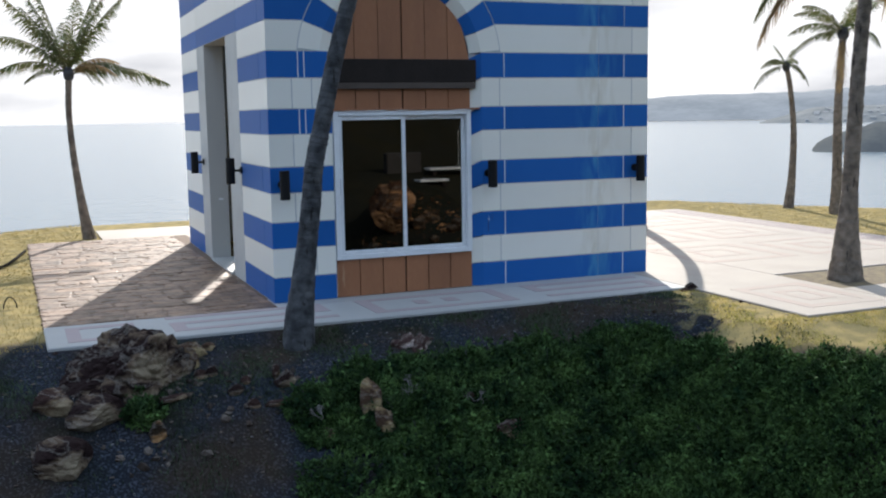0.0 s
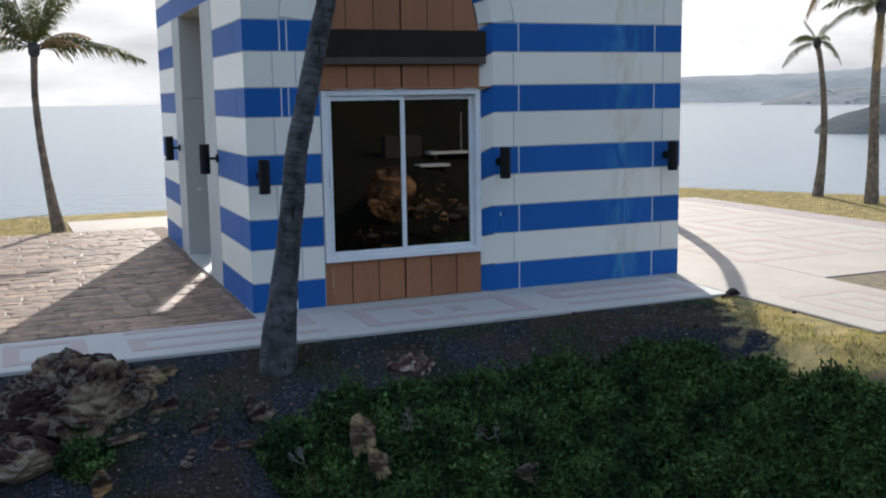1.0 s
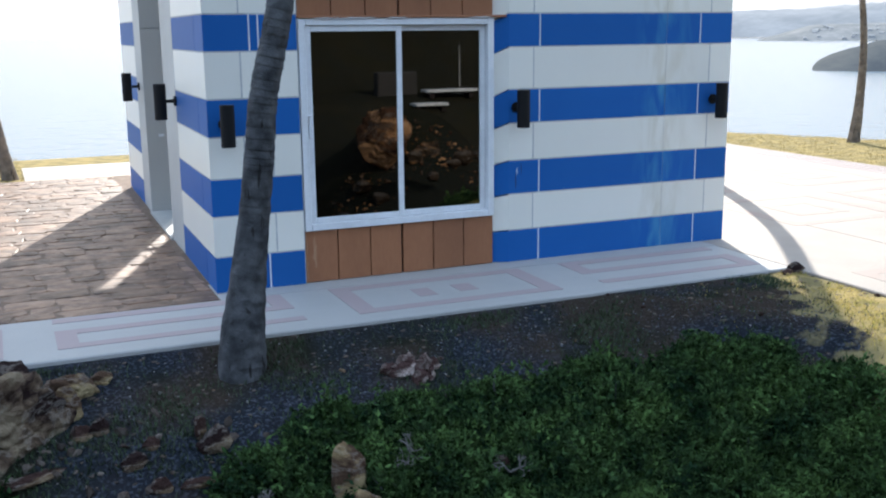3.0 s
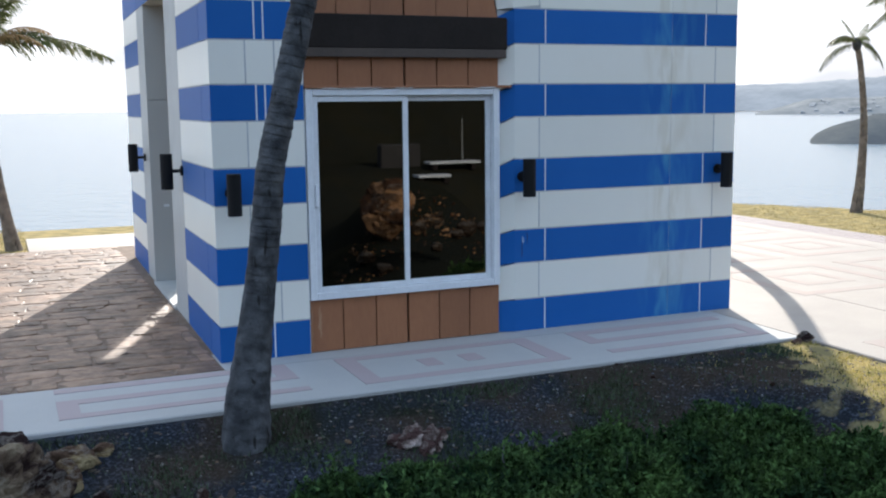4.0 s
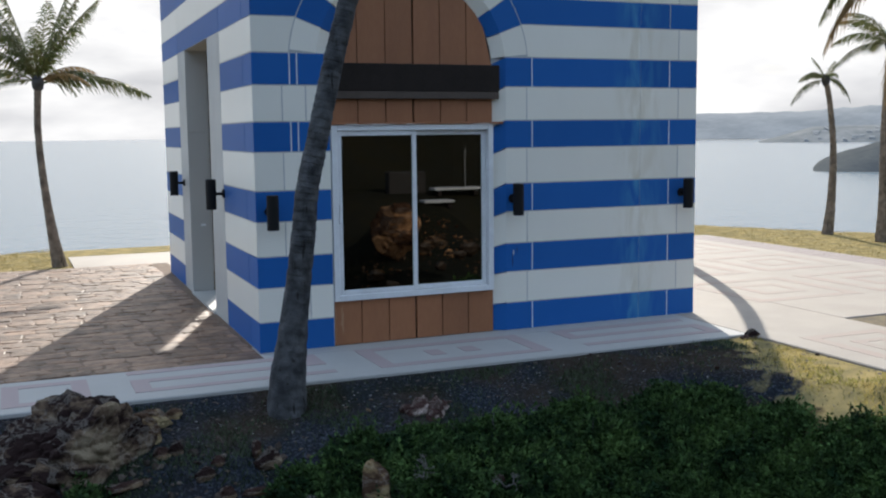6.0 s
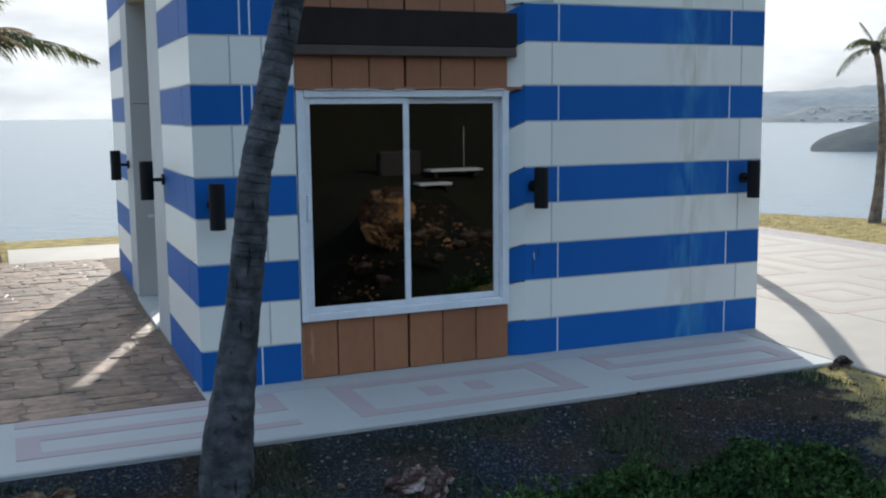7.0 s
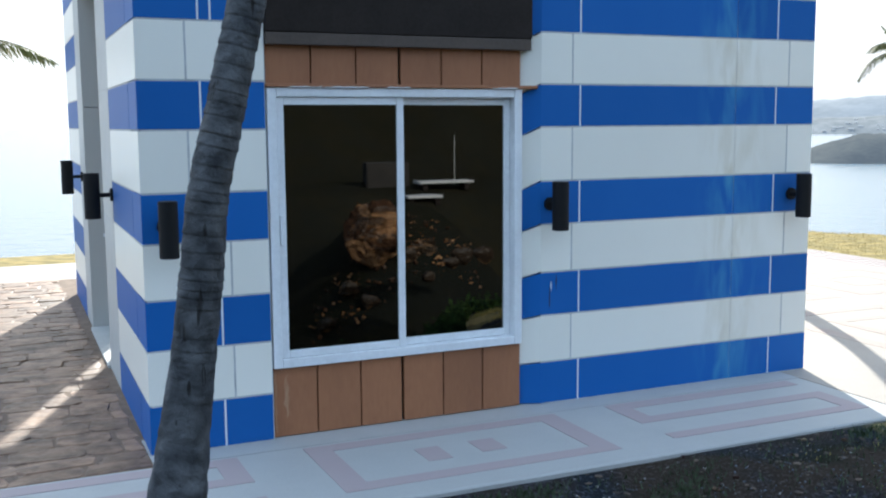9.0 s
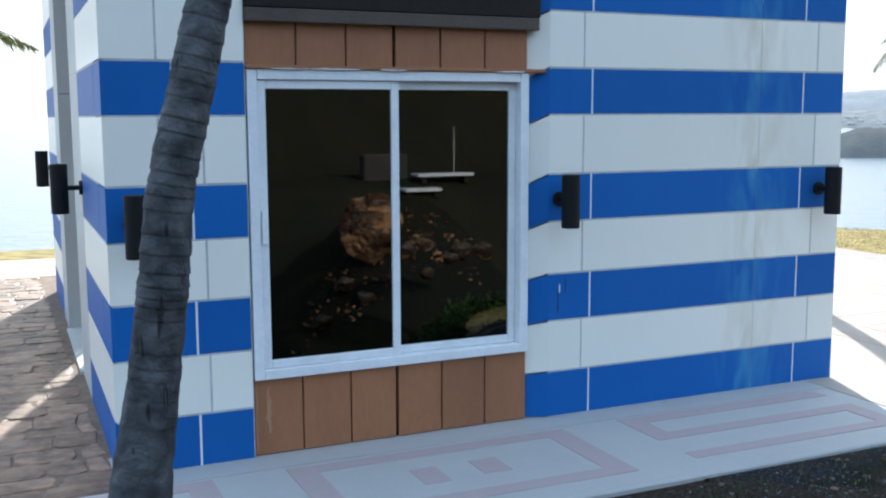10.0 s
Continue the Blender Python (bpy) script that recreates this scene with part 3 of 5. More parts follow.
inlay(strip, [(-1.41, -0.77, -1.26, -0.54), (-1.06, -0.75, -0.90, -0.54)])
inlay(strip, comb_rects(0.10, 1.68, 1))
inlay(strip, comb_rects(-4.07, -2.39, -1))
inlay(strip, ring_rects(-5.06, -4.40, -1.08, -0.36, 0.13, 0.11))

bm = bmesh.new()
box(bm, 1.842, -3.2, -0.18, 3.32, 7.0, 0.0, 0.01)
box(bm, 3.322, -0.98, -0.18, 7.6, 7.0, 0.0, 0.01)
box(bm, 3.322, -3.2, -0.18, 9.5, -2.12, 0.0, 0.01)
box(bm, 5.2, -2.118, -0.18, 9.5, -0.982, 0.0, 0.01)
right_pave = tagged(part("pavement_right", bm, M_CONC_SUN), "sunlit pale concrete terrace with pink patterns", "pavement", kind="structure")
for cx in (3.3, 5.2):
    for cy in (0.2, 2.3, 4.4):
        inlay(right_pave, ring_rects(cx - 0.1, cx + 1.5, cy, cy + 1.6, 0.16, 0.16), M_PINK_SUN, 0.002)
        inlay(right_pave, ring_rects(cx + 0.35, cx + 1.05, cy + 0.45, cy + 1.15, 0.12, 0.12), M_PINK_SUN, 0.002)
inlay(right_pave, ring_rects(2.15, 3.15, -2.9, -1.6, 0.14, 0.14), M_PINK_SUN, 0.002)
inlay(right_pave, ring_rects(2.45, 2.85, -2.55, -1.95, 0.1, 0.1), M_PINK_SUN, 0.002)
for k in range(5):
    inlay(right_pave, [(7.0 + 0.12 * k, -0.9, 7.05 + 0.12 * k, 6.9)])

bm = bmesh.new()
box(bm, -5.25, -0.198, -0.16, -2.6, 7.6, -0.004)
pit = bmesh.new()
box(pit, 3.322, -2.118, -0.18, 5.198, -0.982, -0.015)
tagged(part("planting_bed", pit, material("pit_soil", (0.10, 0.075, 0.05), 0.95, 0.4, 8, 60, 0.6, tint=(0.2, 0.16, 0.08))), "bare soil planting pit in the paving", "planting bed", kind="structure")
bm2 = bmesh.new()
box(bm2, -4.02, 7.602, -0.16, 1.84, 9.2, -0.004)
box(bm2, -2.598, 6.37, -0.16, 1.84, 7.6, -0.004)
tagged(part("pavement_back", bm2, M_CONC_SUN), "sunlit cream concrete terrace behind the building", "pavement", kind="structure")
flags = tagged(part("pavement_left", bm, M_JOINT), "brown flagstone terrace laid in rough rows", "pavement", kind="structure")


# ---- the striped building ----
ROW_Z = [0, 0.290, 0.610, 0.905, 1.228, 1.518, 1.875, 2.155, 2.490, 2.785, 3.112, 3.38, 3.70, 4.01, 4.33, 4.63, 4.94, 5.24]
X0, X1, DEEP = -2.83, 2.08, 6.35
OP0, OP1 = -2.10, -0.256              # the piers beside the boarded opening
PX0, PX1, PY = -2.098, -0.392, 0.03   # the boarding between them
AX, AZ, AR, FRONT_R, RING = -1.245, 2.68, 0.853, 0.985, 1.24
D0, D1 = 2.38, 4.10                   # doorway in the side wall
TOP = ROW_Z[-1]
SKEW = Matrix.Translation((X0, 0, 0)) @ Matrix.Rotation(radians(-1), 4, "Z") @ Matrix.Translation((-X0, 0, 0))
building = thing("building", 0, 0, 0, "small square building faced in blue and white striped tiles", "building")


def arch_line(r, step=6):
    return [(AX + r * math.cos(radians(a)), AZ + r * math.sin(radians(a))) for a in range(180, -1, -step)]


def wall_box(name, boxes, mat, label="", skew=False):
    b = bmesh.new()
    for c in boxes:
        box(b, *c)
    if skew:
        bmesh.ops.transform(b, matrix=SKEW, verts=b.verts)
    return part(name, b, mat, building, label)


T0 = 0.003
bm = bmesh.new()
ends = [(X1 - T0, 0), (X1 - T0, TOP), (X0 + 0.014, TOP), (X0 + 0.014, 0)]
prism(bm, [(OP1 + 0.006, 0)] + ends + [(OP0, 0), (OP0, AZ)] + arch_line(FRONT_R), T0, 0.056)
prism(bm, [(PX1 + 0.004, 0)] + ends + [(OP0, 0)] + arch_line(AR + 0.003), 0.057, 0.35)
part("wall_front", bm, M_GROUT, building)
wall_box("wall_left", [(X0 + T0, 0.352, 0, -2.3, D0, TOP)], M_GREY, skew=True)
wall_box("lintel", [(X0 + T0, D0 + 0.002, 3.112, -2.3, D1 - 0.002, TOP)], M_GREY, skew=True)
wall_box("pier", [(X0 + T0, D1, 0, -2.56, DEEP, 2.07), (X0 + T0, D1, 2.076, -2.56, DEEP, TOP)], M_GREY, "grey side pier of the doorway", True)
wall_box("wall_right", [(X1 - 0.25, 0.352, 0, X1 - T0, DEEP, TOP)], M_GROUT)
# slit, bar and rail are added to the unseen wall to shape the sun strip
wall_box("wall_back", [(-1.33, DEEP - 0.2, 0, X1 - 0.252, DEEP, TOP), (-2.44, DEEP - 0.2, 0, -1.585, DEEP, TOP), (-1.583, DEEP - 0.2, 3.6, -1.332, DEEP, TOP), (-1.535, DEEP - 0.12, 0, -1.495, DEEP - 0.08, 3.598), (-1.493, DEEP - 0.12, 2.58, -1.332, DEEP - 0.08, 2.68)], M_GROUT)
# the cross wall is added to keep passage light from the front room
wall_box("passage_wall", [(-1.2, 1.96, 0, -1.15, DEEP - 0.202, TOP), (-2.298, 1.90, 0, -1.15, 1.95, TOP)], M_GREY, "plain grey wall inside the side doorway")
wall_box("roof", [(X0 + T0, 0.352, TOP + 0.002, X1 - T0, DEEP, TOP + 0.15)], M_GROUT)
# near-black floor colour keeps the room behind the panes dark
wall_box("floor", [(-2.29, 0.36, 0.0, X1 - 0.26, 1.89, 0.03)], M_UNLIT)
wall_box("lock_plate", [(-2.70, D1 - 0.008, 0.87, -2.64, D1 - 0.001, 0.90)], M_FRAME, "small white lock plate", True)
wall_box("threshold", [(X0 - 0.02, D0 + 0.01, -0.1, -2.3, D1 - 0.01, 0.02)], M_TRIM, "pale stone threshold of the doorway", True)


TILE = 0.011


def tile(outline, y0, y1, mat, m=None):
    b = bmesh.new()
    prism(b, outline, y0, y1)
    if m is not None:
        bmesh.ops.transform(b, matrix=m, verts=b.verts)
    part("tile", b, mat, building)


G = 0.006


def run(xs, z0, z1, mat, m=None, y0=0.0, y1=TILE):
    for a, b in zip(xs, xs[1:]):
        tile([(a + G, z0 + G), (b - G, z0 + G), (b - G, z1 - G), (a + G, z1 - G)], y0, y1, mat, m)


SIDE = Matrix.Translation((X0, 0, 0)) @ Matrix.Rotation(radians(-91), 4, "Z") @ Matrix.Diagonal((-1, 1, 1, 1))
RSIDE = Matrix.Translation((X1, 0, 0)) @ Matrix.Rotation(radians(90), 4, "Z")


def joint(x, z0, z1):
    """A white grout line standing in the gap between two blue tiles."""
    b = bmesh.new()
    box(b, x - G, 0.0012, z0 + 0.004, x + G, 0.01, z1 - 0.004)
    part("joint", b, M_FRAME, building)


def splay_tile(z0, z1, mat):
    """The slanting return beside the boarding; its rows run down a little inwards."""
    def drop(z):
        return min(0.067, 0.045 * z)
    b = bmesh.new()
    rows = []
    for y in (0.0, TILE):
        rows.append([b.verts.new(v) for v in ((OP1 - 0.0005, y, z0 + G), (OP1 - 0.0005, y, z1 - G), (PX1, y + 0.052, z1 - G - drop(z1)), (PX1, y + 0.052, z0 + G - drop(z0)))])
    b.faces.new(rows[0])
    b.faces.new(rows[1][::-1])
    for k in range(4):
        b.faces.new((rows[0][k], rows[1][k], rows[1][(k + 1) % 4], rows[0][(k + 1) % 4]))
    part("tile", b, mat, building)


for i, (z0, z1) in enumerate(zip(ROW_Z, ROW_Z[1:])):
    blue = i % 2 == 0
    mat = M_BLUE if blue else M_WHITE
    rj = [0.043, 1.35, 1.72] if blue else [-0.017, 1.35, 1.835]
    lj = ([-2.478, -2.408] if i in (6, 8) else [-2.394]) if blue else [-2.555, -2.33]
    if z1 <= 2.80:
        run([OP1 - G, rj[0], rj[1] + 0.004], z0, z1, mat)
        if blue:
            for jx in (rj[0], rj[2], *lj):
                joint(jx, z0, z1)
        run([rj[1] - 0.004, rj[2], X1], z0, z1, mat)
        run([X0 - G, *lj, OP0], z0, z1, mat)
        splay_tile(z0, z1, mat)
    elif z0 < AZ + RING:
        def edge(z):
            return math.sqrt(max(0.0, RING ** 2 - max(0, z - AZ) ** 2))
        zs = [z0 + G + (z1 - z0 - 2 * G) * k / 5 for k in range(6)]
        arc_r = [(AX + edge(z) + G, z) for z in zs]
        tile([(X1 - G, zs[-1]), (rj[2] + G, zs[-1]), (rj[2] + G, zs[0]), (X1 - G, zs[0])], 0, TILE, mat)
        tile([(rj[2] - G, zs[-1]), (rj[1] + 0.002, zs[-1]), (rj[1] + 0.002, zs[0]), (rj[2] - G, zs[0])], 0, TILE, mat)
        tile([(rj[1] - 0.002, zs[0]), (rj[1] - 0.002, zs[-1])] + arc_r[::-1], 0, TILE, mat)
        arc_l = [(AX - edge(z) - G, z) for z in zs]
        tile([(X0, zs[-1]), (X0, zs[0])] + arc_l, 0, TILE, mat)
    else:
        run([X0 - G, -1.4, 0.1, 1.35, X1], z0, z1, mat)
    sj = [0.006, 0.40, 1.62] if blue else [0.006, 1.62]
    if z1 <= 3.12:
        run(sj, z0, z1, mat, SIDE)
        run([4.75, DEEP], z0, z1, mat, SIDE)
        low = z0 if i in (0, 4, 7) else z0 - 2 * G
        run([1.62, D0], low, z1, M_TRIM, SIDE)
        run([D1, 4.75], low, z1, M_TRIM, SIDE)
    else:
        run([0.006, 0.40, 1.62, 4.75, DEEP], z0, z1, mat, SIDE)
    run([0.0, 1.6, 3.2, 4.8, DEEP], z0, z1, mat, RSIDE)

# the ring of wedge-shaped stones round the arch, splayed inwards
CUT = [6, 20, 34.5, 49, 63.5, 80, 100, 116.5, 131, 145.5, 160, 174]
for k, (a0, a1) in enumerate(zip(CUT, CUT[1:])):
    b = bmesh.new()
    rings = []
    for j in range(9):
        a = radians(a0 + 0.25 + (a1 - a0 - 0.5) * j / 8)
        rings.append([b.verts.new((AX + r * math.cos(a), y, AZ + r * math.sin(a))) for r, y in ((FRONT_R, 0.0), (RING - G, 0.0), (RING - G, 0.05), (AR + 0.002, 0.056))])
    for p, q in zip(rings, rings[1:]):
        for c in range(4):
            b.faces.new((p[c], p[(c + 1) % 4], q[(c + 1) % 4], q[c]))
    b.faces.new(rings[0][::-1])
    b.faces.new(rings[-1])
    part("tile", b, M_WHITE if k % 2 == 0 else M_BLUE, building)

# boarded door with arch, beam and window
door = thing("painted_door", AX, PY, 0, "brown plank door front under a round arch with dark beam", "door")


def planks(z0, z1, top=None):
    n = 6
    for k in range(n):
        a, b = PX0 + (PX1 - PX0) * k / n, PX0 + (PX1 - PX0) * (k + 1) / n
        gl, gr = (0.004 if k != 3 else 0.009), (0.004 if k != 2 else 0.009)
        a, b = a + gl - AX, b - gr - AX
        bm = bmesh.new()
        if top is None:
            box(bm, a, 0.0, z0, b, 0.03, z1, 0.004)
        else:
            pts = [(a, z0), (b, z0)] + [(x, AZ + math.sqrt(max(0.0, (AR - 0.004) ** 2 - x * x))) for x in (b, b * 0.66 + a * 0.34, b * 0.34 + a * 0.66, a)]
            prism(bm, pts, 0.0, 0.03)
        part("plank", bm, M_BROWN, door)


planks(0.004, 0.432)
planks(2.124, 2.372)
planks(2.66, None, top=True)
bm = bmesh.new()
box(bm, PX0 + 0.002 - AX, -0.055, 2.438, -0.335 - AX, -0.002, 2.70, 0.006)
part("beam", bm, M_BEAM, door, "dark brown horizontal beam")
bm = bmesh.new()
box(bm, PX0 + 0.002 - AX, -0.06, 2.366, -0.345 - AX, -0.004, 2.436, 0.004)
part("lip", bm, material("beam_lip", (0.085, 0.062, 0.048), 0.7, 0.2, 4, 50, 0.1), door)
bm = bmesh.new()
box(bm, PX0 - 0.004 - AX, -0.05, 2.121, PX1 + 0.10 - AX, -0.003, 2.142, 0.004)
part("ledge", bm, M_BROWN, door, "weathered brown drip ledge")
prng = random.Random(3)
for px0, px1 in ((-0.72, -0.52), (-0.50, -0.22), (-0.1, 0.05), (0.62, 0.80)):
    bm = bmesh.new()
    n = 7
    low = [(px0 + (px1 - px0) * k / n, 2.120) for k in range(n + 1)]
    high = [(x, 2.121 + 0.007 * prng.uniform(0.2, 1)) for x, _ in low]
    prism(bm, low + high[::-1], -0.0535, -0.0505)
    part("peeled_paint", bm, M_FRAME, door, "flaking white paint")
# near-black sheet puts the shade behind the boards into colour
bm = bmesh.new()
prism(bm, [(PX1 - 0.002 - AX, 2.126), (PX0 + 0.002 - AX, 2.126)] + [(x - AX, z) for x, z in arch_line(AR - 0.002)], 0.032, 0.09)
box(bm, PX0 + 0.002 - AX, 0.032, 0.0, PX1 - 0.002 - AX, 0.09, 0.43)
part("backing", bm, M_UNLIT, door)

window = thing("window_1", AX, -0.005, 0.436, "white aluminium sliding window with dark tinted panes", "window", kind="structure")
W0, W1, WH = -2.092 - AX, -0.400 - AX, 1.684
bm = bmesh.new()
box(bm, W0, 0, 0, W0 + 0.055, 0.13, WH, 0.004)
box(bm, W1 - 0.055, 0, 0, W1, 0.13, WH, 0.004)
box(bm, W0 + 0.056, 0, 0, W1 - 0.056, 0.13, 0.055, 0.004)
box(bm, W0 + 0.056, 0, WH - 0.055, W1 - 0.056, 0.13, WH, 0.004)
part("window_frame", bm, M_FRAME, window)
mid = (W0 + W1) / 2
for name, a, b, y in (("sash", W0 + 0.057, mid + 0.02, 0.02), ("sash", mid - 0.03, W1 - 0.057, 0.062)):
    bm = bmesh.new()
    s = 0.045
    box(bm, a, y, 0.057, a + s, y + 0.036, WH - 0.057, 0.003)
    box(bm, b - s, y, 0.057, b, y + 0.036, WH - 0.057, 0.003)
    box(bm, a + s + 0.001, y, 0.057, b - s - 0.001, y + 0.036, 0.057 + s, 0.003)
    box(bm, a + s + 0.001, y, WH - 0.057 - s, b - s - 0.001, y + 0.036, WH - 0.057, 0.003)
    sash = part(name, bm, M_FRAME, window)
    bm = bmesh.new()
    box(bm, a + s, y + 0.014, 0.057 + s, b - s, y + 0.020, WH - 0.057 - s)
    pane = part("pane", bm, M_GLASS, sash, "dark tinted glass pane")
bm = bmesh.new()
box(bm, W0 + 0.062, -0.004, 0.75, W0 + 0.092, 0.018, 0.93, 0.004)
part("pull", bm, M_FRAME, window)


# stain on a plank and scratches on the tiles
M_STAIN = material("pale_stain", (0.42, 0.245, 0.14), 0.8, 0.45, 9, 50, 0.1, tint=(0.33, 0.15, 0.068), stretch=(2, 1, 0.4))
M_SOOT = material("dark_scratch", (0.03, 0.028, 0.03), 0.8, 0.3, 20, 60, 0.1)
srng = random.Random(9)


def streak(cx, wide, z0, z1, front, mat, parent, name, label):
    """A thin ragged run, a millimetre proud of the face it marks."""
    n = 9
    rows = [(z0 + (z1 - z0) * k / n, wide * (0.25 + 0.75 * math.sin(math.pi * (k + 0.4) / (n + 0.8))) * srng.uniform(0.6, 1.1), srng.uniform(-0.2, 0.2) * wide) for k in range(n + 1)]
    b = bmesh.new()
    prism(b, [(cx + o - w / 2, z) for z, w, o in rows] + [(cx + o + w / 2, z) for z, w, o in rows[::-1]], front - 0.001, front + 0.001)
    part(name, b, mat, parent, label)


streak(-0.765, 0.034, 0.12, 0.39, -0.0005, M_STAIN, door, "stain", "pale run of lime on the plank")
streak(-0.835, 0.016, 0.03, 0.41, -0.0005, M_STAIN, door, "stain", "pale run of lime on the plank")
streak(-0.185, 0.010, 0.66, 0.80, -0.0005, M_SOOT, building, "scratch", "dark scratch in the tile")
streak(-0.135, 0.008, 0.78, 0.88, -0.0005, M_SOOT, building, "scratch", "dark scratch in the tile")
streak(-0.175, 0.008, 0.78, 0.84, -0.0005, M_FRAME, building, "chip", "white chip in the tile")

# ---- wall lamps ----
def sconce():
    ob = thing("wall_lamp", 0, 0, 0, "black cylinder up-and-down wall lamp on an arm", "wall lamp", "wall lamps")
    b = bmesh.new()
    bmesh.ops.create_cone(b, cap_ends=True, segments=24, radius1=0.055, radius2=0.055, depth=0.32, matrix=Matrix.Translation((0, -0.14, 0.16)))
    edges = [e for e in b.edges if abs(e.verts[0].co.z - e.verts[1].co.z) < 1e-4]
    bmesh.ops.bevel(b, geom=edges, offset=0.004, segments=1, affect="EDGES")
    part("shade", b, M_LAMP, ob)
    b = bmesh.new()
    box(b, -0.015, -0.095, 0.15, 0.015, -0.02, 0.18, 0.003)
    part("arm", b, M_LAMP, ob)
    b = bmesh.new()
    bmesh.ops.create_cone(b, cap_ends=True, segments=20, radius1=0.045, radius2=0.045, depth=0.018, matrix=Matrix.Translation((0, -0.010, 0.165)) @ Matrix.Rotation(radians(90), 4, "X"))
    part("backplate", b, M_LAMP, ob)
    return ob


lamp = sconce()
spots = [pose(-2.705, 0, 1.165), pose(-0.187, 0, 1.20), pose(1.885, 0, 1.197), pose(X0 + 0.028, 1.60, 1.255, 0, 0, -91), pose(X0 + 0.078, 4.50, 1.255, 0, 0, -91)]
lamp.matrix_basis = spots[0]
for m in spots[1:]:
    copy_thing(lamp, m)


# ---- palms ----
def frond(b, base, out, up, length, droop, width, rng):
    """One feather leaf: a bent midrib with two rows of narrow drooping leaflets."""
    n = 22
    d0 = Vector((out[0], out[1], up)).normalized()
    pts, p, d = [], Vector(base), d0.copy()
    for i in range(n + 1):
        pts.append(p.copy())
        d = (d + Vector((0, 0, -droop / n))).normalized()
        p = p + d * (length / n)
    tube(b, pts[::2], [0.018 * (1 - 0.85 * i / (n / 2)) * length / 1.6 for i in range(len(pts[::2]))], 4, cap=False)
    for i in range(3, n + 1):
        f = i / n
        d = (pts[min(i + 1, n)] - pts[i - 1]).normalized()
        side = d.cross(Vector((0, 0, 1)))
        side = side.normalized() if side.length > 0.05 else Vector((1, 0, 0))
        size = width * (math.sin(math.pi * min(1, 0.18 + 0.80 * f)) ** 0.7 + 0.12)
        for sgn in (-1, 1):
            for h in (0.0, 0.25, 0.5, 0.75):
                o = pts[i] - d * (length / n) * h
                aim = (side * sgn * rng.uniform(0.35, 0.75) + d * rng.uniform(0.55, 0.95) + Vector((0, 0, -rng.uniform(0.1, 0.45)))).normalized()
                ln = size * rng.uniform(0.85, 1.3)
                m = o + aim * ln * 0.5
                tip = m + (aim + Vector((0, 0, -rng.uniform(0.5, 1.4)))).normalized() * ln * 0.6
                w = d * 0.0085 * length / 1.4
                a = [b.verts.new(o - w * 0.6), b.verts.new(o + w * 0.6), b.verts.new(m + w), b.verts.new(tip), b.verts.new(m - w)]
                b.faces.new(a)


def palm(x, y, z, path, radii, crown, label, seed, dry=(), ring=0.055, bark=None):
    """path: the trunk's middle line from its foot; crown: rows of bearing, lift, length, droop."""
    rng = random.Random(seed)
    ob = thing("palm_tree", x, y, z, label, "palm tree", "palm trees")
    pts = [Vector(p) for p in path]
    fine, rad = [], []
    steps = 80
    for i in range(len(pts) - 1):
        p0, p1, p2, p3 = pts[max(i - 1, 0)], pts[i], pts[i + 1], pts[min(i + 2, len(pts) - 1)]
        for k in range(steps):
            t = k / steps
            q = 0.5 * ((2 * p1) + (p2 - p0) * t + (2 * p0 - 5 * p1 + 4 * p2 - p3) * t * t + (3 * p1 - p0 - 3 * p2 + p3) * t ** 3)
            fine.append(q)
            r = radii[i] + (radii[i + 1] - radii[i]) * t
            saw = (q.z / 0.062 + 1.5 * noise.noise((q.z * 5, seed, 0))) % 1.0
            rad.append(r * (1 + ring * (0.6 - saw) * smooth01((q.z - 0.6) / 1.0) + 0.03 * noise.noise((q.z * 9, seed, 5))))
    fine.append(pts[-1])
    rad.append(radii[-1])
    b = bmesh.new()
    tube(b, fine, rad, 18)
    for v in b.verts:
        c = v.co
        flake = noise.noise((c.x * 13, c.y * 13 + seed, c.z * 17)) + 0.7 * noise.noise((c.x * 31, c.y * 31, c.z * 9 + seed))
        mid = min(fine[::8], key=lambda q: abs(q.z - c.z))
        v.co = c + (c - mid) * Vector((1, 1, 0)) * 0.055 * flake
    part("trunk", b, bark or M_TRUNK, ob, smooth=True)
    top = pts[-1]
    b = bmesh.new()
    bmesh.ops.create_icosphere(b, subdivisions=2, radius=radii[-1] * 1.7, matrix=Matrix.Translation(top) @ Matrix.Diagonal((1, 1, 1.5, 1)))
    heart = part("crown", b, M_TRUNK, ob, smooth=True)
    for k, (az, up, ln, dr) in enumerate(crown):
        b = bmesh.new()
        out = (math.sin(radians(az)), math.cos(radians(az)))
        frond(b, top + Vector((0, 0, rng.uniform(-0.06, 0.04))), out, up, ln, dr, 0.30 * ln / 1.5, rng)
        part("frond", b, M_DRY if k in dry else M_FROND, heart, "dry brown frond" if k in dry else "")
    return ob


def crown_rows(n, length, seed, lean=0.0, lean_az=0.0):
    rng = random.Random(seed)
    rows = []
    for k in range(n):
        az = 360 * k / n * 1.618 * 3 + rng.uniform(-12, 12)
        tier = k / n
        rows.append((az, 1.7 - 2.0 * tier + lean * math.cos(radians(az - lean_az)), length * rng.uniform(0.85, 1.1), 1.4 + 0.9 * tier + rng.uniform(-0.2, 0.4)))
    return rows


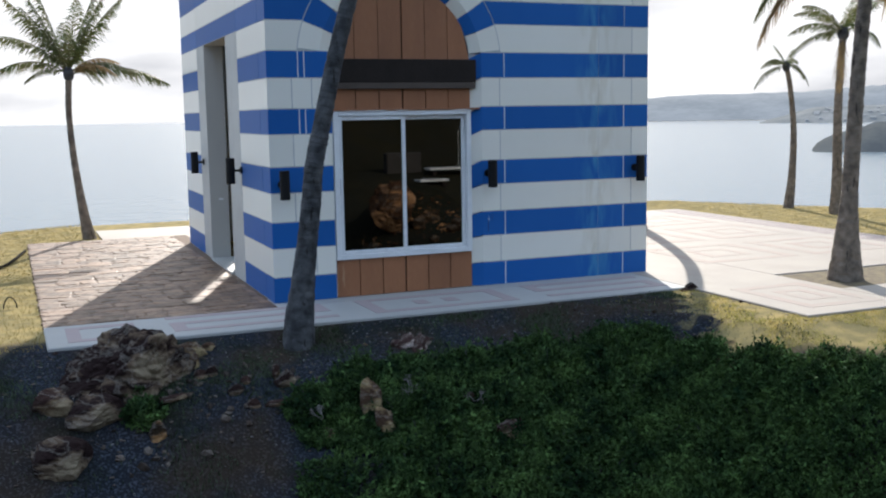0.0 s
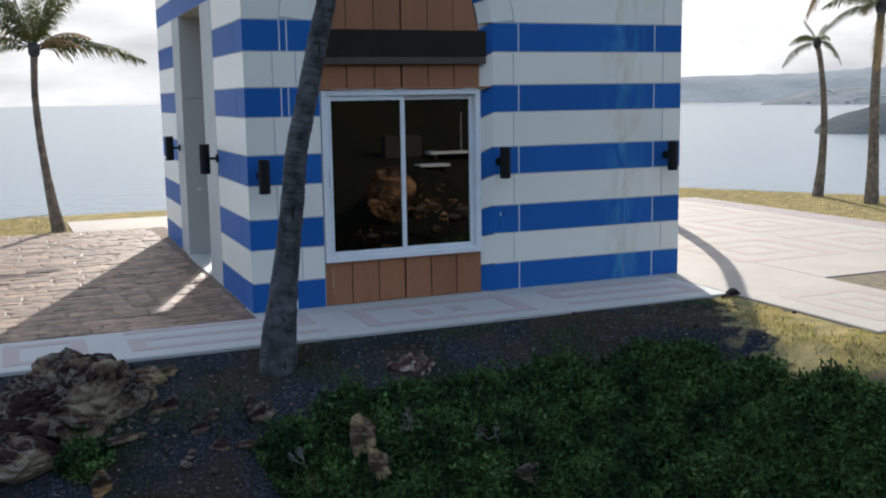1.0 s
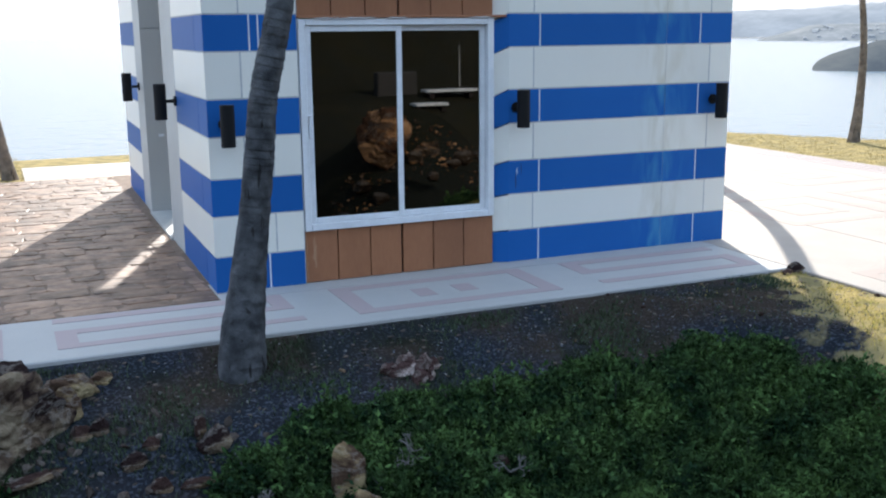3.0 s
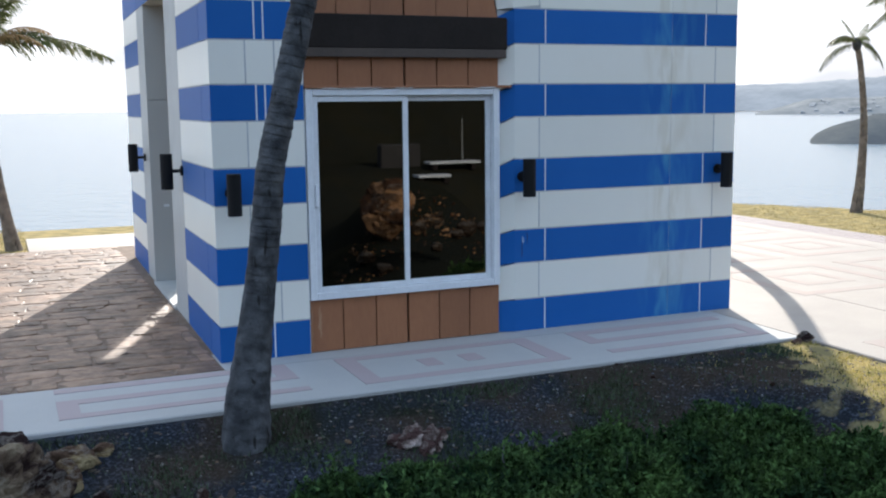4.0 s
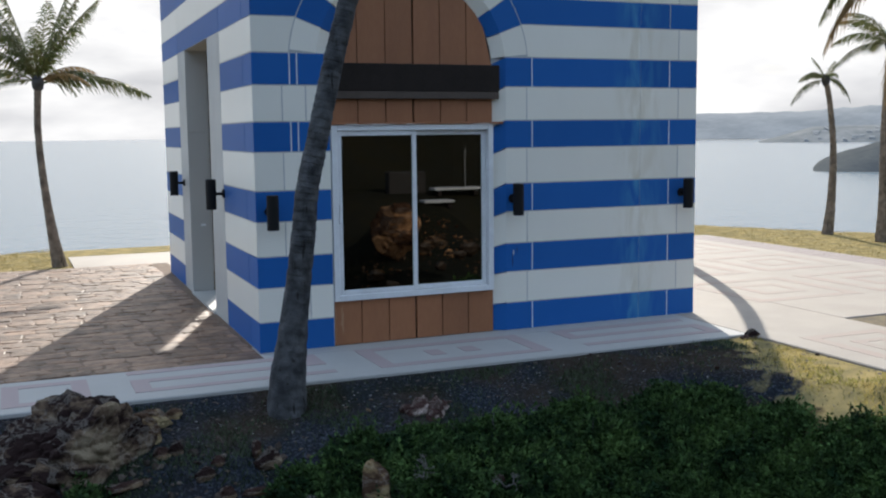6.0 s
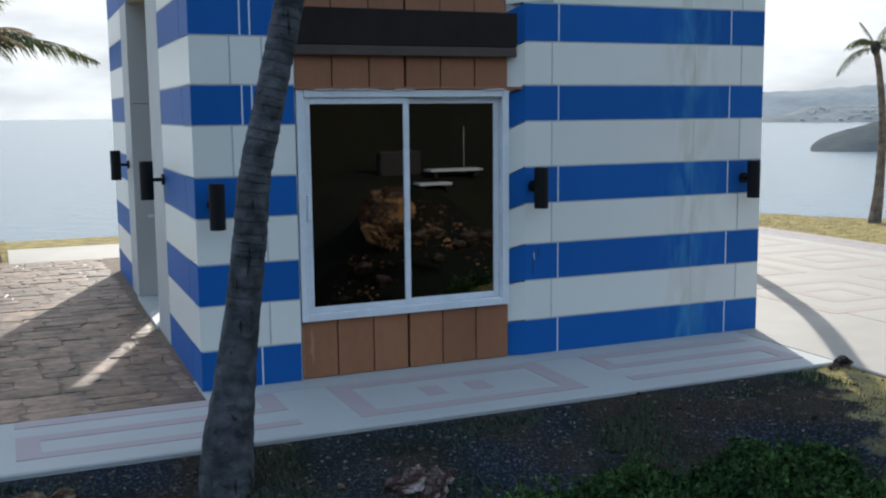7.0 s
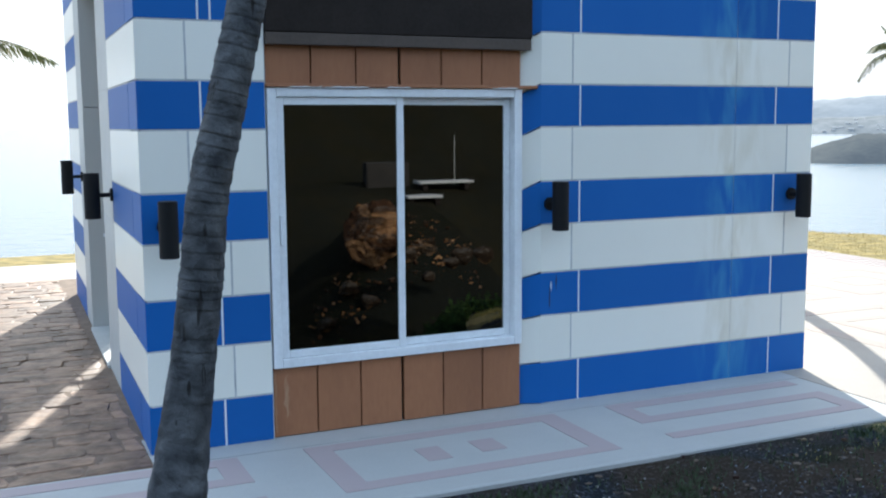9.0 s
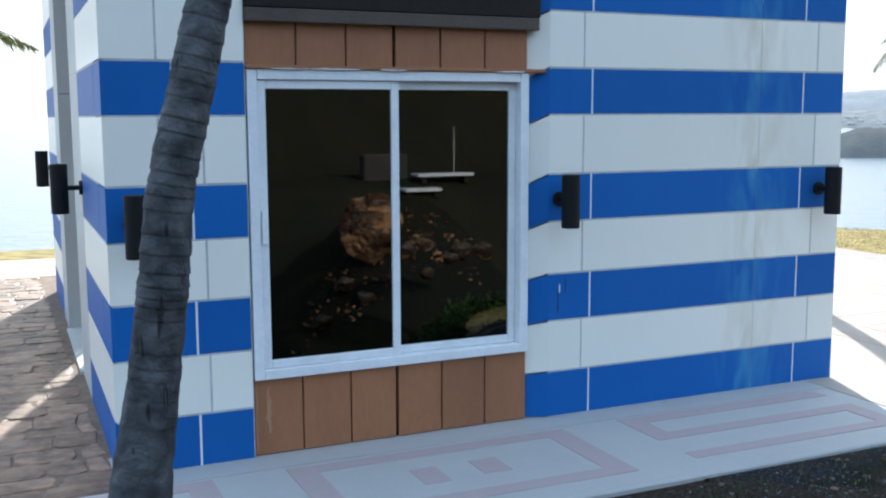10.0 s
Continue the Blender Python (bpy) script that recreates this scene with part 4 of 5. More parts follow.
palm(-3.01, -1.46, ground_z(-3.01, -1.46) - 0.10, [(0, -0.16, -0.05), (0.04, -0.11, 0.3), (0.11, -0.04, 0.68), (0.175, 0.0, 1.05), (0.225, 0, 1.43), (0.27, 0, 1.8), (0.355, 0, 2.16), (0.44, 0, 2.52), (0.53, 0, 2.88), (0.62, 0, 3.2), (0.8, 0, 3.9), (1.0, 0, 5.6)],
     [0.165, 0.145, 0.115, 0.100, 0.096, 0.091, 0.086, 0.083, 0.080, 0.078, 0.072, 0.066], crown_rows(14, 1.9, 5), "leaning coconut palm with grey ringed bark on the bank", 11)
palm(-4.2, 8.05, ground_z(-4.2, 8.05) - 0.05, [(0, 0, 0), (-0.07, 0, 0.45), (-0.14, 0, 1.0), (-0.20, 0, 1.65), (-0.225, 0, 2.3), (-0.19, 0, 2.95)],
     [0.13, 0.088, 0.066, 0.056, 0.052, 0.056],
     [(270, 1.5, 1.5, 1.3), (272, 0.8, 1.4, 1.5), (268, 0.6, 0.8, 1.5), (262, 4.0, 1.6, 0.4), (100, 3.5, 1.6, 0.5), (85, 2.0, 1.6, 0.6), (90, 0.45, 1.75, 1.0), (80, 1.4, 1.0, 1.6), (110, 1.0, 0.9, 1.7), (180, 1.5, 1.2, 1.3), (0, 2.2, 1.3, 1.0), (300, 2.2, 1.4, 0.7), (60, 0.7, 0.8, 1.9), (255, 2.0, 1.55, 0.7), (285, 3.0, 1.5, 0.5), (95, 3.0, 1.5, 0.6), (30, 4.0, 1.4, 0.5), (88, 0.9, 1.2, 1.5)],
     "slender coconut palm with bent trunk at the lawn edge", 12, dry=(7, 8), bark=M_BARK_SUN)
palm(9.85, 6.13, ground_z(9.85, 6.13) - 0.06, [(0, 0, 0), (0.08, 0, 0.75), (0.09, 0, 1.75), (-0.03, 0, 2.6), (-0.15, 0, 3.05)],
     [0.12, 0.08, 0.062, 0.052, 0.05],
     [(270, 0.3, 1.0, 1.6), (255, 0.9, 0.9, 1.6), (280, 1.4, 0.7, 2.2), (90, 0.8, 0.65, 2.6), (70, 1.6, 0.6, 2.0), (200, 2.0, 0.55, 1.0), (0, 1.5, 0.6, 2.0), (320, 2.6, 0.5, 0.8), (120, 0.3, 0.7, 2.4)],
     "small windblown coconut palm on the lawn", 13, bark=M_BARK_SUN)
palm(9.7, 4.6, ground_z(9.7, 4.6) - 0.05, [(0, 0, 0), (0.0, 0, 0.85), (-0.03, 0, 2.1), (0.0, 0, 3.0), (0.04, 0, 3.6)],
     [0.14, 0.098, 0.08, 0.07, 0.068],
     [(280, 0.9, 1.3, 1.5), (265, 1.5, 1.3, 1.3), (290, 0.4, 1.2, 1.5), (90, 2.4, 1.2, 1.0), (60, 1.7, 1.3, 1.4), (120, 1.8, 1.2, 1.2), (200, 2.2, 1.2, 1.2), (340, 1.6, 1.2, 1.5), (230, -1.4, 1.2, 0.8), (180, 0.6, 1.1, 1.8), (30, 0.9, 1.2, 1.6)],
     "coconut palm with one hanging dead frond on the lawn", 14, dry=(8,), bark=M_BARK_SUN)
palm(3.87, -1.62, -0.10, [(0, 0, 0), (0.0, 0, 0.4), (0.02, 0, 1.1), (0.06, 0, 2.0), (0.11, 0, 2.9), (0.17, 0, 3.6), (0.22, 0, 4.0)],
     [0.24, 0.17, 0.10, 0.088, 0.083, 0.08, 0.08], crown_rows(15, 1.9, 8, 0.4, 260), "royal palm with swollen foot in a paving pit", 15, dry=(12, 13), bark=M_BARK_SUN)


# hidden palm, placed so its trunk's shadow bows across the right paving
palm(4.85, 4.3, -0.05, [(0, 0, 0), (-0.05, 0, 0.9), (-0.15, 0, 1.74), (-0.33, 0, 2.5), (-0.57, 0, 3.07), (-0.80, 0, 3.5), (-1.15, 0, 4.2), (-1.75, 0, 5.2)], [0.15, 0.11, 0.095, 0.09, 0.09, 0.085, 0.085, 0.08],
     crown_rows(16, 1.2, 3), "unseen coconut palm with bowed trunk, added behind the building for its shadow", 16)


# ---- boulders and shrubs ----
def boulder(name, x, y, z, sx, sy, sz, mat, seed, label, rough=0.35, turn=0.0, cuts=4, faces=()):
    """A split rock: flat broken faces with worn arrises; faces adds chosen break planes (normal, distance)."""
    b = bmesh.new()
    bmesh.ops.create_icosphere(b, subdivisions=cuts, radius=1.0)
    rng = random.Random(seed * 7 + 1)
    planes = [(Vector(n).normalized(), w) for n, w in faces]
    for _ in range(7 if faces else 15):
        d = Vector((rng.gauss(0, 1), rng.gauss(0, 1), rng.gauss(0, 0.9)))
        planes.append((d.normalized(), rng.uniform(0.70, 0.97)))
    for v in b.verts:
        d = v.co.normalized()
        p = d * 1.4 + Vector((seed * 3.1, seed, 0))
        warp = Vector((noise.noise(p * 2.1), noise.noise(p * 2.1 + Vector((9, 0, 0))), noise.noise(p * 2.1 + Vector((0, 9, 0))))) * 0.07
        e = (d + warp).normalized()
        k = min([1.15] + [w / e.dot(n) for n, w in planes if e.dot(n) > 0.15])
        q = d * k
        step = (q.z * 3.1 + q.x * 1.9 - q.y * 0.7 + 0.5 * noise.noise(p * 1.5)) * 2.0
        strata = abs(step % 1.0 - 0.5)
        chip = noise.voronoi(Vector((p.x * 1.7 + p.z, p.y * 2.0, p.z * 2.6 - p.x * 0.8)))[0]
        k *= 1 + rough * (0.22 * min(0.45, chip[1] - chip[0]) - 0.05 + 0.10 * noise.fractal(p * 1.9, 0.9, 2.1, 4) - 0.07 * strata - 0.20 * max(0.0, noise.noise(p * 3.4) - 0.1)) + 0.012 * noise.noise(p * 11)
        v.co = Vector((d.x * sx, d.y * sy, d.z * sz)) * k * 1.12
    ob = part(name, b, mat)
    ob.location, ob.rotation_euler = (x, y, z), (0, 0, radians(turn))
    return tagged(ob, label, "rock", "rocks on the bank")


WEDGE = [((-0.66, -0.2, 0.66), 0.60), ((0.60, -0.75, 0.10), 0.58), ((0.80, 0.1, 0.5), 0.74), ((-0.2, -0.9, 0.25), 0.80), ((0.1, 0.8, 0.5), 0.75)]
boulder("boulder", -4.55, -2.02, -0.15, 0.54, 0.40, 0.46, M_ROCK, 1, "large rugged brown and tan boulder on the bank", 0.78, 12, 6, WEDGE)


def stone(x, y, sx, sy, sz, mat, seed, label, rough=0.6, turn=0.0, sink=0.2, cuts=4):
    boulder("rock", x, y, ground_z(x, y) + sz * sink, sx, sy, sz, mat, seed, label, rough, turn, cuts)


stone(-4.02, -1.60, 0.15, 0.11, 0.10, M_YELLOW, 2, "pale yellow broken rock beside the boulder")
stone(-3.86, -1.50, 0.07, 0.05, 0.045, M_YELLOW, 21, "pale yellow stone beside the boulder")
stone(-4.10, -1.86, 0.10, 0.08, 0.13, M_YELLOW, 22, "pale yellow broken rock against the boulder")
stone(-4.03, -2.10, 0.055, 0.05, 0.06, M_PALE, 24, "small pale rock at the foot of the boulder")
stone(-3.93, -2.08, 0.06, 0.05, 0.07, M_ROCK, 25, "small brown rock at the foot of the boulder")
stone(-4.32, -2.42, 0.19, 0.035, 0.03, M_PALE, 17, "long flat pale stone splinter below the boulder", 0.5, 20, 0.8)
stone(-4.86, -2.20, 0.16, 0.13, 0.11, M_ROCK, 12, "broken dark rock below the boulder")
stone(-4.95, -2.50, 0.24, 0.18, 0.14, M_ROCK, 13, "broken dark rock below the boulder")
stone(-5.25, -2.35, 0.15, 0.12, 0.12, M_PALE, 18, "pale broken rock below the boulder")
stone(-4.50, -2.74, 0.06, 0.05, 0.10, M_OCHRE, 19, "yellowish stone half buried in the bank")
stone(-5.25, -2.9, 0.22, 0.16, 0.16, M_ROCK, 20, "broken dark rock below the boulder")
stone(-3.33, -2.36, 0.10, 0.08, 0.08, M_ROCK, 4, "dark reddish broken rock with a pale crest", 0.9, 20)
stone(-3.40, -2.30, 0.04, 0.03, 0.06, M_PALE, 23, "pale crest of rock beside a dark one", 0.9, 40, 0.9)
stone(-3.78, -2.40, 0.07, 0.05, 0.05, M_ROCK, 7, "brown broken rock on the bank", 0.8)
stone(-3.67, -2.31, 0.045, 0.035, 0.04, M_PALE, 8, "small pale rock on the bank")
stone(-3.66, -2.56, 0.05, 0.03, 0.05, M_PALE, 9, "small pale rock on the bank")
stone(-3.45, -2.56, 0.12, 0.035, 0.03, M_PALE, 10, "flat pale stone in the soil")
for k, (bx, by, bs, bt) in enumerate([(-2.0, -1.93, 0.085, 10), (-1.87, -1.98, 0.085, 70), (-2.10, -1.90, 0.05, 30), (-1.80, -1.92, 0.05, 0), (-1.93, -2.04, 0.06, 50)]):
    stone(bx, by, bs * 1.1, bs * 0.8, bs * 1.0, M_BONE, 40 + k, "pale reddish broken rock in the soil", 1.3, bt, 0.35)
stone(-2.68, -2.80, 0.10, 0.08, 0.20, M_YELLOW, 5, "upright tan rock among shrubs", 0.5, 0, 0.55)
stone(-2.62, -2.98, 0.09, 0.08, 0.16, M_YELLOW, 15, "tan rock among shrubs", 0.5, 0, 0.4)
stone(-1.75, -2.86, 0.05, 0.045, 0.06, M_PALE, 26, "small pale rock among shrubs", 0.5, 0, 1.0)
stone(-1.53, -3.22, 0.13, 0.10, 0.12, M_PALE, 27, "grey broken rock among shrubs", 0.6, 0, 0.6)
stone(-3.11, -2.93, 0.07, 0.06, 0.06, M_PALE, 28, "small grey rock among shrubs", 0.6)
stone(1.83, -1.30, 0.075, 0.055, 0.06, M_ROCK, 6, "small grey rock at the corner of the paving", 0.5)
stone(1.72, -1.32, 0.05, 0.04, 0.03, M_PALE, 29, "pale stone at the corner of the paving", 0.5)
boulder("boulder", 2.33, -10.0, 0.10, 0.46, 0.45, 0.48, M_ORANGE, 8, "weathered orange-tan boulder on the opposite slope", 0.45, 0, 5)
boulder("boulder", 3.25, -10.05, -0.32, 0.30, 0.3, 0.22, M_OCHRE, 9, "weathered brown boulder on the opposite slope", 0.9, 0, 5)
boulder("boulder", 1.80, -9.9, -0.80, 0.15, 0.15, 0.13, M_OCHRE, 10, "weathered tan boulder low on the opposite slope", 0.8)
for k, (bx, by, bs) in enumerate([(2.85, -9.8, 0.16), (3.6, -9.7, 0.14), (3.9, -9.9, 0.2), (2.05, -9.6, 0.16), (3.1, -9.5, 0.12), (1.4, -9.8, 0.16), (4.4, -10.2, 0.2)]):
    boulder("rock", bx, by, ground_z(bx, by) + bs * 0.3, bs, bs * 0.8, bs * 0.7, M_OCHRE, 30 + k, "weathered tan rock on the opposite slope", 0.6, 0, 3)


def shrub(x, y, rx, ry, rz, count, seed, label):
    """A low dense bush: sprigs of small folded leaves on a lumpy body that follows the bank."""
    rng = np.random.default_rng(seed)
    ob = thing("shrub", x, y, ground_z(x, y), label, "shrub", "shrubs on the bank")
    verts, faces, tips = [], [], []
    z00 = ground_z(x, y)
    for _ in range(count // 5):
        a, r = rng.uniform(0, 2 * np.pi), math.sqrt(rng.uniform(0, 1))
        wob = 1 + 0.22 * noise.noise((math.cos(a) * 2, math.sin(a) * 2, seed * 1.7))
        px, py = x + rx * r * wob * math.cos(a), y + ry * r * wob * math.sin(a)
        lump = 0.5 + 0.7 * noise.noise((px * 1.9, py * 1.9, seed * 0.3)) + 0.65 * noise.noise((px * 5, py * 5, seed * 0.3))
        h = rz * (max(0.0, 1 - r ** 2) ** 0.4) * (0.30 + 0.80 * lump) * (1 - 0.75 * rng.uniform(0, 1) ** 1.5)
        if rng.uniform() < 0.05:
            h += rng.uniform(0.02, 0.12)
        tips.append((px - x, py - y, ground_z(px, py) - z00 + max(0.0, h)))
    n = len(tips)
    c = np.array(tips)[:, None, :]
    axis = rng.normal(size=(n, 1, 3)) * (0.6, 0.6, 0.3) + (0, -0.15, 0.8)
    axis /= np.linalg.norm(axis, axis=2, keepdims=True)
    grow = rng.uniform(0.6, 1.25, (n, 1, 1))
    o = c + axis * ((np.arange(8) - 3) * 0.010)[None, :, None] * grow
    size = rng.uniform(0.011, 0.023, (n, 8, 1)) * grow
    d = rng.normal(size=(n, 8, 3)) + axis * 0.7
    d /= np.linalg.norm(d, axis=2, keepdims=True)
    u = np.cross(d, np.broadcast_to(axis + 0.01, d.shape))
    u /= np.linalg.norm(u, axis=2, keepdims=True) + 1e-6
    lift = np.cross(d, u) * size * 0.25
    verts = np.stack([o, o + d * size + u * size * 0.55 + lift, o + d * size * 2.2, o + d * size - u * size * 0.55 + lift], axis=2).reshape(-1, 3).tolist()
    faces = [q for m in range(0, len(verts), 4) for q in ((m, m + 1, m + 2), (m, m + 2, m + 3))]
    tagged(pieces("leaves", verts, faces, M_LEAF, ob), kind="stuff")
    b = bmesh.new()
    for k in range(max(8, count // 300)):
        c = Vector(tips[int(rng.integers(0, len(tips)))])
        foot = Vector((c.x * 0.8, c.y * 0.8, ground_z(x + c.x * 0.8, y + c.y * 0.8) - z00 - 0.03))
        tube(b, [foot, (foot + c) / 2 + Vector(rng.normal(size=3) * 0.03), c], [0.008, 0.006, 0.003], 5)
    tagged(part("undergrowth", b, M_TRUNK, ob), kind="stuff")
    return ob


GREEN = "dense green creeping shrub on the bank"
for k, (sx, sy, rx, ry, rz, n) in enumerate([
        (-3.00, -2.78, 0.42, 0.32, 0.17, 9000), (-2.62, -2.52, 0.42, 0.26, 0.16, 8000), (-2.10, -2.55, 0.50, 0.30, 0.16, 10000),
        (-1.50, -2.58, 0.55, 0.34, 0.18, 12000), (-0.85, -2.60, 0.55, 0.38, 0.22, 14000), (0.34, -3.22, 0.42, 0.30, 0.13, 9000),
        (0.62, -3.80, 0.42, 0.34, 0.14, 10000), (1.00, -4.30, 0.50, 0.40, 0.15, 11000), (-2.42, -2.98, 0.45, 0.32, 0.18, 9000),
        (-1.90, -3.00, 0.50, 0.38, 0.19, 11000), (-1.20, -3.12, 0.60, 0.40, 0.22, 14000), (-0.40, -3.30, 0.70, 0.45, 0.26, 16000),
        (0.26, -4.00, 0.65, 0.50, 0.20, 15000), (0.85, -4.85, 0.80, 0.55, 0.20, 15000), (-2.00, -3.60, 0.80, 0.45, 0.20, 11000),
        (-0.90, -3.90, 0.90, 0.50, 0.24, 14000), (-0.05, -4.55, 0.90, 0.60, 0.22, 14000), (-3.0, -3.5, 0.6, 0.4, 0.16, 5000)]):
    shrub(sx, sy, rx, ry, rz, n, k + 1, GREEN)
shrub(-0.05, -2.70, 0.54, 0.40, 0.27, 17000, 31, "rounded green shrub rising above its neighbours")
shrub(-4.58, -2.56, 0.16, 0.13, 0.16, 1500, 32, "small green plant among the rocks")
shrub(2.2, -5.1, 0.9, 0.5, 0.16, 13000, 33, "sunlit green shrub on the bank")
shrub(1.50, -4.52, 0.42, 0.26, 0.11, 7000, 34, "green shrub half in the sun on the bank")


ICO = bmesh.new()
bmesh.ops.create_icosphere(ICO, subdivisions=1, radius=1.0)
ICO_V = np.array([v.co[:] for v in ICO.verts])
ICO_F = [[v.index for v in f.verts] for f in ICO.faces]
ICO.free()


def scatter(name, n, spot, size, mat, seed, label, category, flat=0.5, spread=1.6):
    """Many small broken bits half sunk in the bank: squeezed, knocked-about lumps of very mixed size."""
    rng = np.random.default_rng(seed)
    verts, faces = [], []
    for _ in range(n):
        x, y = spot(rng)
        r = size * (0.18 + 0.82 * rng.uniform(0, 1) ** spread)
        knock = ICO_V * rng.uniform(0.65, 1.15, (12, 1))
        m = np.linalg.qr(rng.normal(size=(3, 3)))[0]
        v = (knock * (1, rng.uniform(0.5, 0.9), rng.uniform(0.35, 0.8))) @ m * (r, r, r * flat)
        k = len(verts)
        verts += (v + (x, y, ground_z(x, y) + r * flat * 0.15)).tolist()
        faces += [[k + i for i in f] for f in ICO_F]
    tagged(pieces(name, verts, faces, mat), label, category, kind="stuff")


def on_bank(rng):
    return rng.uniform(-6.5, 2.4), -1.25 - abs(rng.normal(0, 1.1))


GRIT = [(-1.2, -1.75, 0.45), (0.2, -1.8, 0.5), (-2.6, -2.1, 0.25), (0.9, -2.4, 0.4), (-0.4, -1.9, 0.4)]


def on_grit(rng):
    cx, cy, w = GRIT[int(rng.integers(0, len(GRIT)))]
    return cx + rng.normal(0, w), min(-1.22, cy + rng.normal(0, 0.22))


scatter("grit", 1700, on_grit, 0.013, material("blue_grey_grit", (0.085, 0.095, 0.115), 0.9, 0.3, 30, 90, 0.1, island=0.6), 26, "blue-grey grit scattered over the soil", "gravel", 0.7)
scatter("pebbles", 700, on_bank, 0.016, material("pebble", (0.24, 0.23, 0.22), 0.8, 0.3, 30, 90, 0.2), 21, "small grey and white pebbles in the soil", "pebbles", 0.7)
def on_rubble(rng):
    return -4.4 + rng.normal(0, 0.6), -2.6 + rng.normal(0, 0.35)


def on_far_slope(rng):
    t = rng.uniform(0, 1)
    return 1.2 + 2.9 * t + rng.normal(0, 0.2), -9.5 - 0.9 * rng.uniform(0, 1)


scatter("rubble", 210, on_rubble, 0.075, material("rubble_stone", (0.11, 0.095, 0.082), 0.95, 0.4, 14, 70, 0.5, spec=0.1, tint=(0.07, 0.05, 0.04), island=0.6), 24, "broken brown and grey rubble on the bank", "rubble", 0.8, 3.5)
scatter("far_rubble", 320, on_far_slope, 0.07, M_ORANGE, 25, "broken ochre rubble on the opposite slope", "rubble", 0.8, 2.5)
scatter("gravel", 70, on_bank, 0.04, M_PALE, 22, "broken pale stones in the soil", "stones", 0.8)
scatter("leaf_litter", 1300, on_bank, 0.035, material("dead_leaf", (0.07, 0.05, 0.036), 0.8, 0.4, 12, 60, 0.1, island=0.7), 23, "dry brown leaf litter on the bank", "leaf litter", 0.25)


def grass(name, n, spot, tall, mat, seed, label):
    rng = np.random.default_rng(seed)
    verts, faces = [], []
    for _ in range(n):
        x, y = spot(rng)
        z = ground_z(x, y) - 0.005
        a, lean, h = rng.uniform(0, 6.28), rng.uniform(0.2, 0.9), tall * rng.uniform(0.4, 1.0)
        ca, sa = math.cos(a), math.sin(a)
        w = 0.004 + 0.05 * h * 0.2
        k = len(verts)
        verts += [(x - sa * w, y + ca * w, z), (x + sa * w, y - ca * w, z), (x + ca * h * lean, y + sa * h * lean, z + h)]
        faces.append((k, k + 1, k + 2))
    tagged(pieces(name, verts, faces, mat), label, "grass", kind="stuff")


M_GRASS = material("dry_grass", (0.31, 0.235, 0.08), 0.85, 0.22, 1.2, 9, 0.0, tint=(0.16, 0.15, 0.04), island=0.18, through_light=0.3, spec=0.05)
M_SPROUT = material("fresh_grass", (0.42, 0.34, 0.11), 0.7, 0.3, 2.2, 9, 0.0, tint=(0.20, 0.215, 0.05), island=0.4, through_light=0.6)


# blades thin out left of the building's shadow edge, as the soil colour does
def right_lawn(rng):
    while True:
        x, y = rng.uniform(0.4, 6.5), rng.uniform(-4.9, -1.2)
        if not (x > 1.84 and y > -3.2) and y + 0.5 * x > -3.15 and rng.uniform() < (0.015 + 0.985 * smooth01((x - 0.40 * y - 2.0) / 0.3)) * (0.05 + 0.95 * smooth01((noise.noise((x * 1.9, y * 2.6, 8.0)) + 0.18) / 0.3)):
            return x, y


def left_lawn(rng):
    while True:
        x, y = rng.uniform(-10, -3.8), rng.uniform(-1.2, 11)
        if x < -5.27 or (y > 7.65 and x < -4.04):
            return x, y


def far_lawn(rng):
    while True:
        x, y = rng.uniform(7.6, 14), rng.uniform(-2, 9)
        if (x - 8.9) * 4.8 + (y - 8.9) * 3.0 < 0.5 and (x > 9.5 or y > -0.9):
            return x, y


grass("grass_right", 22000, right_lawn, 0.034, M_SPROUT, 31, "patchy dry yellow-green grass beside the paving")
grass("grass_left", 30000, left_lawn, 0.045, M_GRASS, 32, "dry yellow lawn beside the flagstones")
grass("grass_far", 16000, far_lawn, 0.045, M_GRASS, 33, "dry yellow lawn behind the terrace")
def on_weeds(rng):
    while True:
        x, y = rng.uniform(-6.5, 1.5), -1.3 - abs(rng.normal(0, 1.5))
        if rng.uniform() < 0.08 + 0.92 * smooth01((noise.noise((x * 1.3, y * 1.6, 4.0)) - 0.02) / 0.3):
            return x, y


grass("weeds", 20000, on_weeds, 0.055, material("weed", (0.035, 0.06, 0.018), 0.7, 0.3, 3, 20, 0.0), 34, "thin dark green weeds on the bank")


def bench(x, y, wide, high, label):
    z = ground_z(x, y)
    ob = thing("bench", x, y, z, label, "bench", "white benches")
    b = bmesh.new()
    box(b, -wide / 2, -0.22, high - 0.06, wide / 2, 0.22, high, 0.01)
    part("seat", b, M_FRAME, ob)
    for sx in (-0.38, 0.38):
        b = bmesh.new()
        box(b, sx * wide - 0.06, -0.16, -0.1, sx * wide + 0.06, 0.16, high - 0.081, 0.01)
        part("leg", b, M_BEAM, ob, "dark stone leg")


bench(6.3, -16.0, 1.40, 0.57 - ground_z(6.3, -16.0), "white concrete bench on the opposite slope")
bench(5.4, -15.2, 0.85, 0.30 - ground_z(5.4, -15.2), "short white concrete bench on the opposite slope")


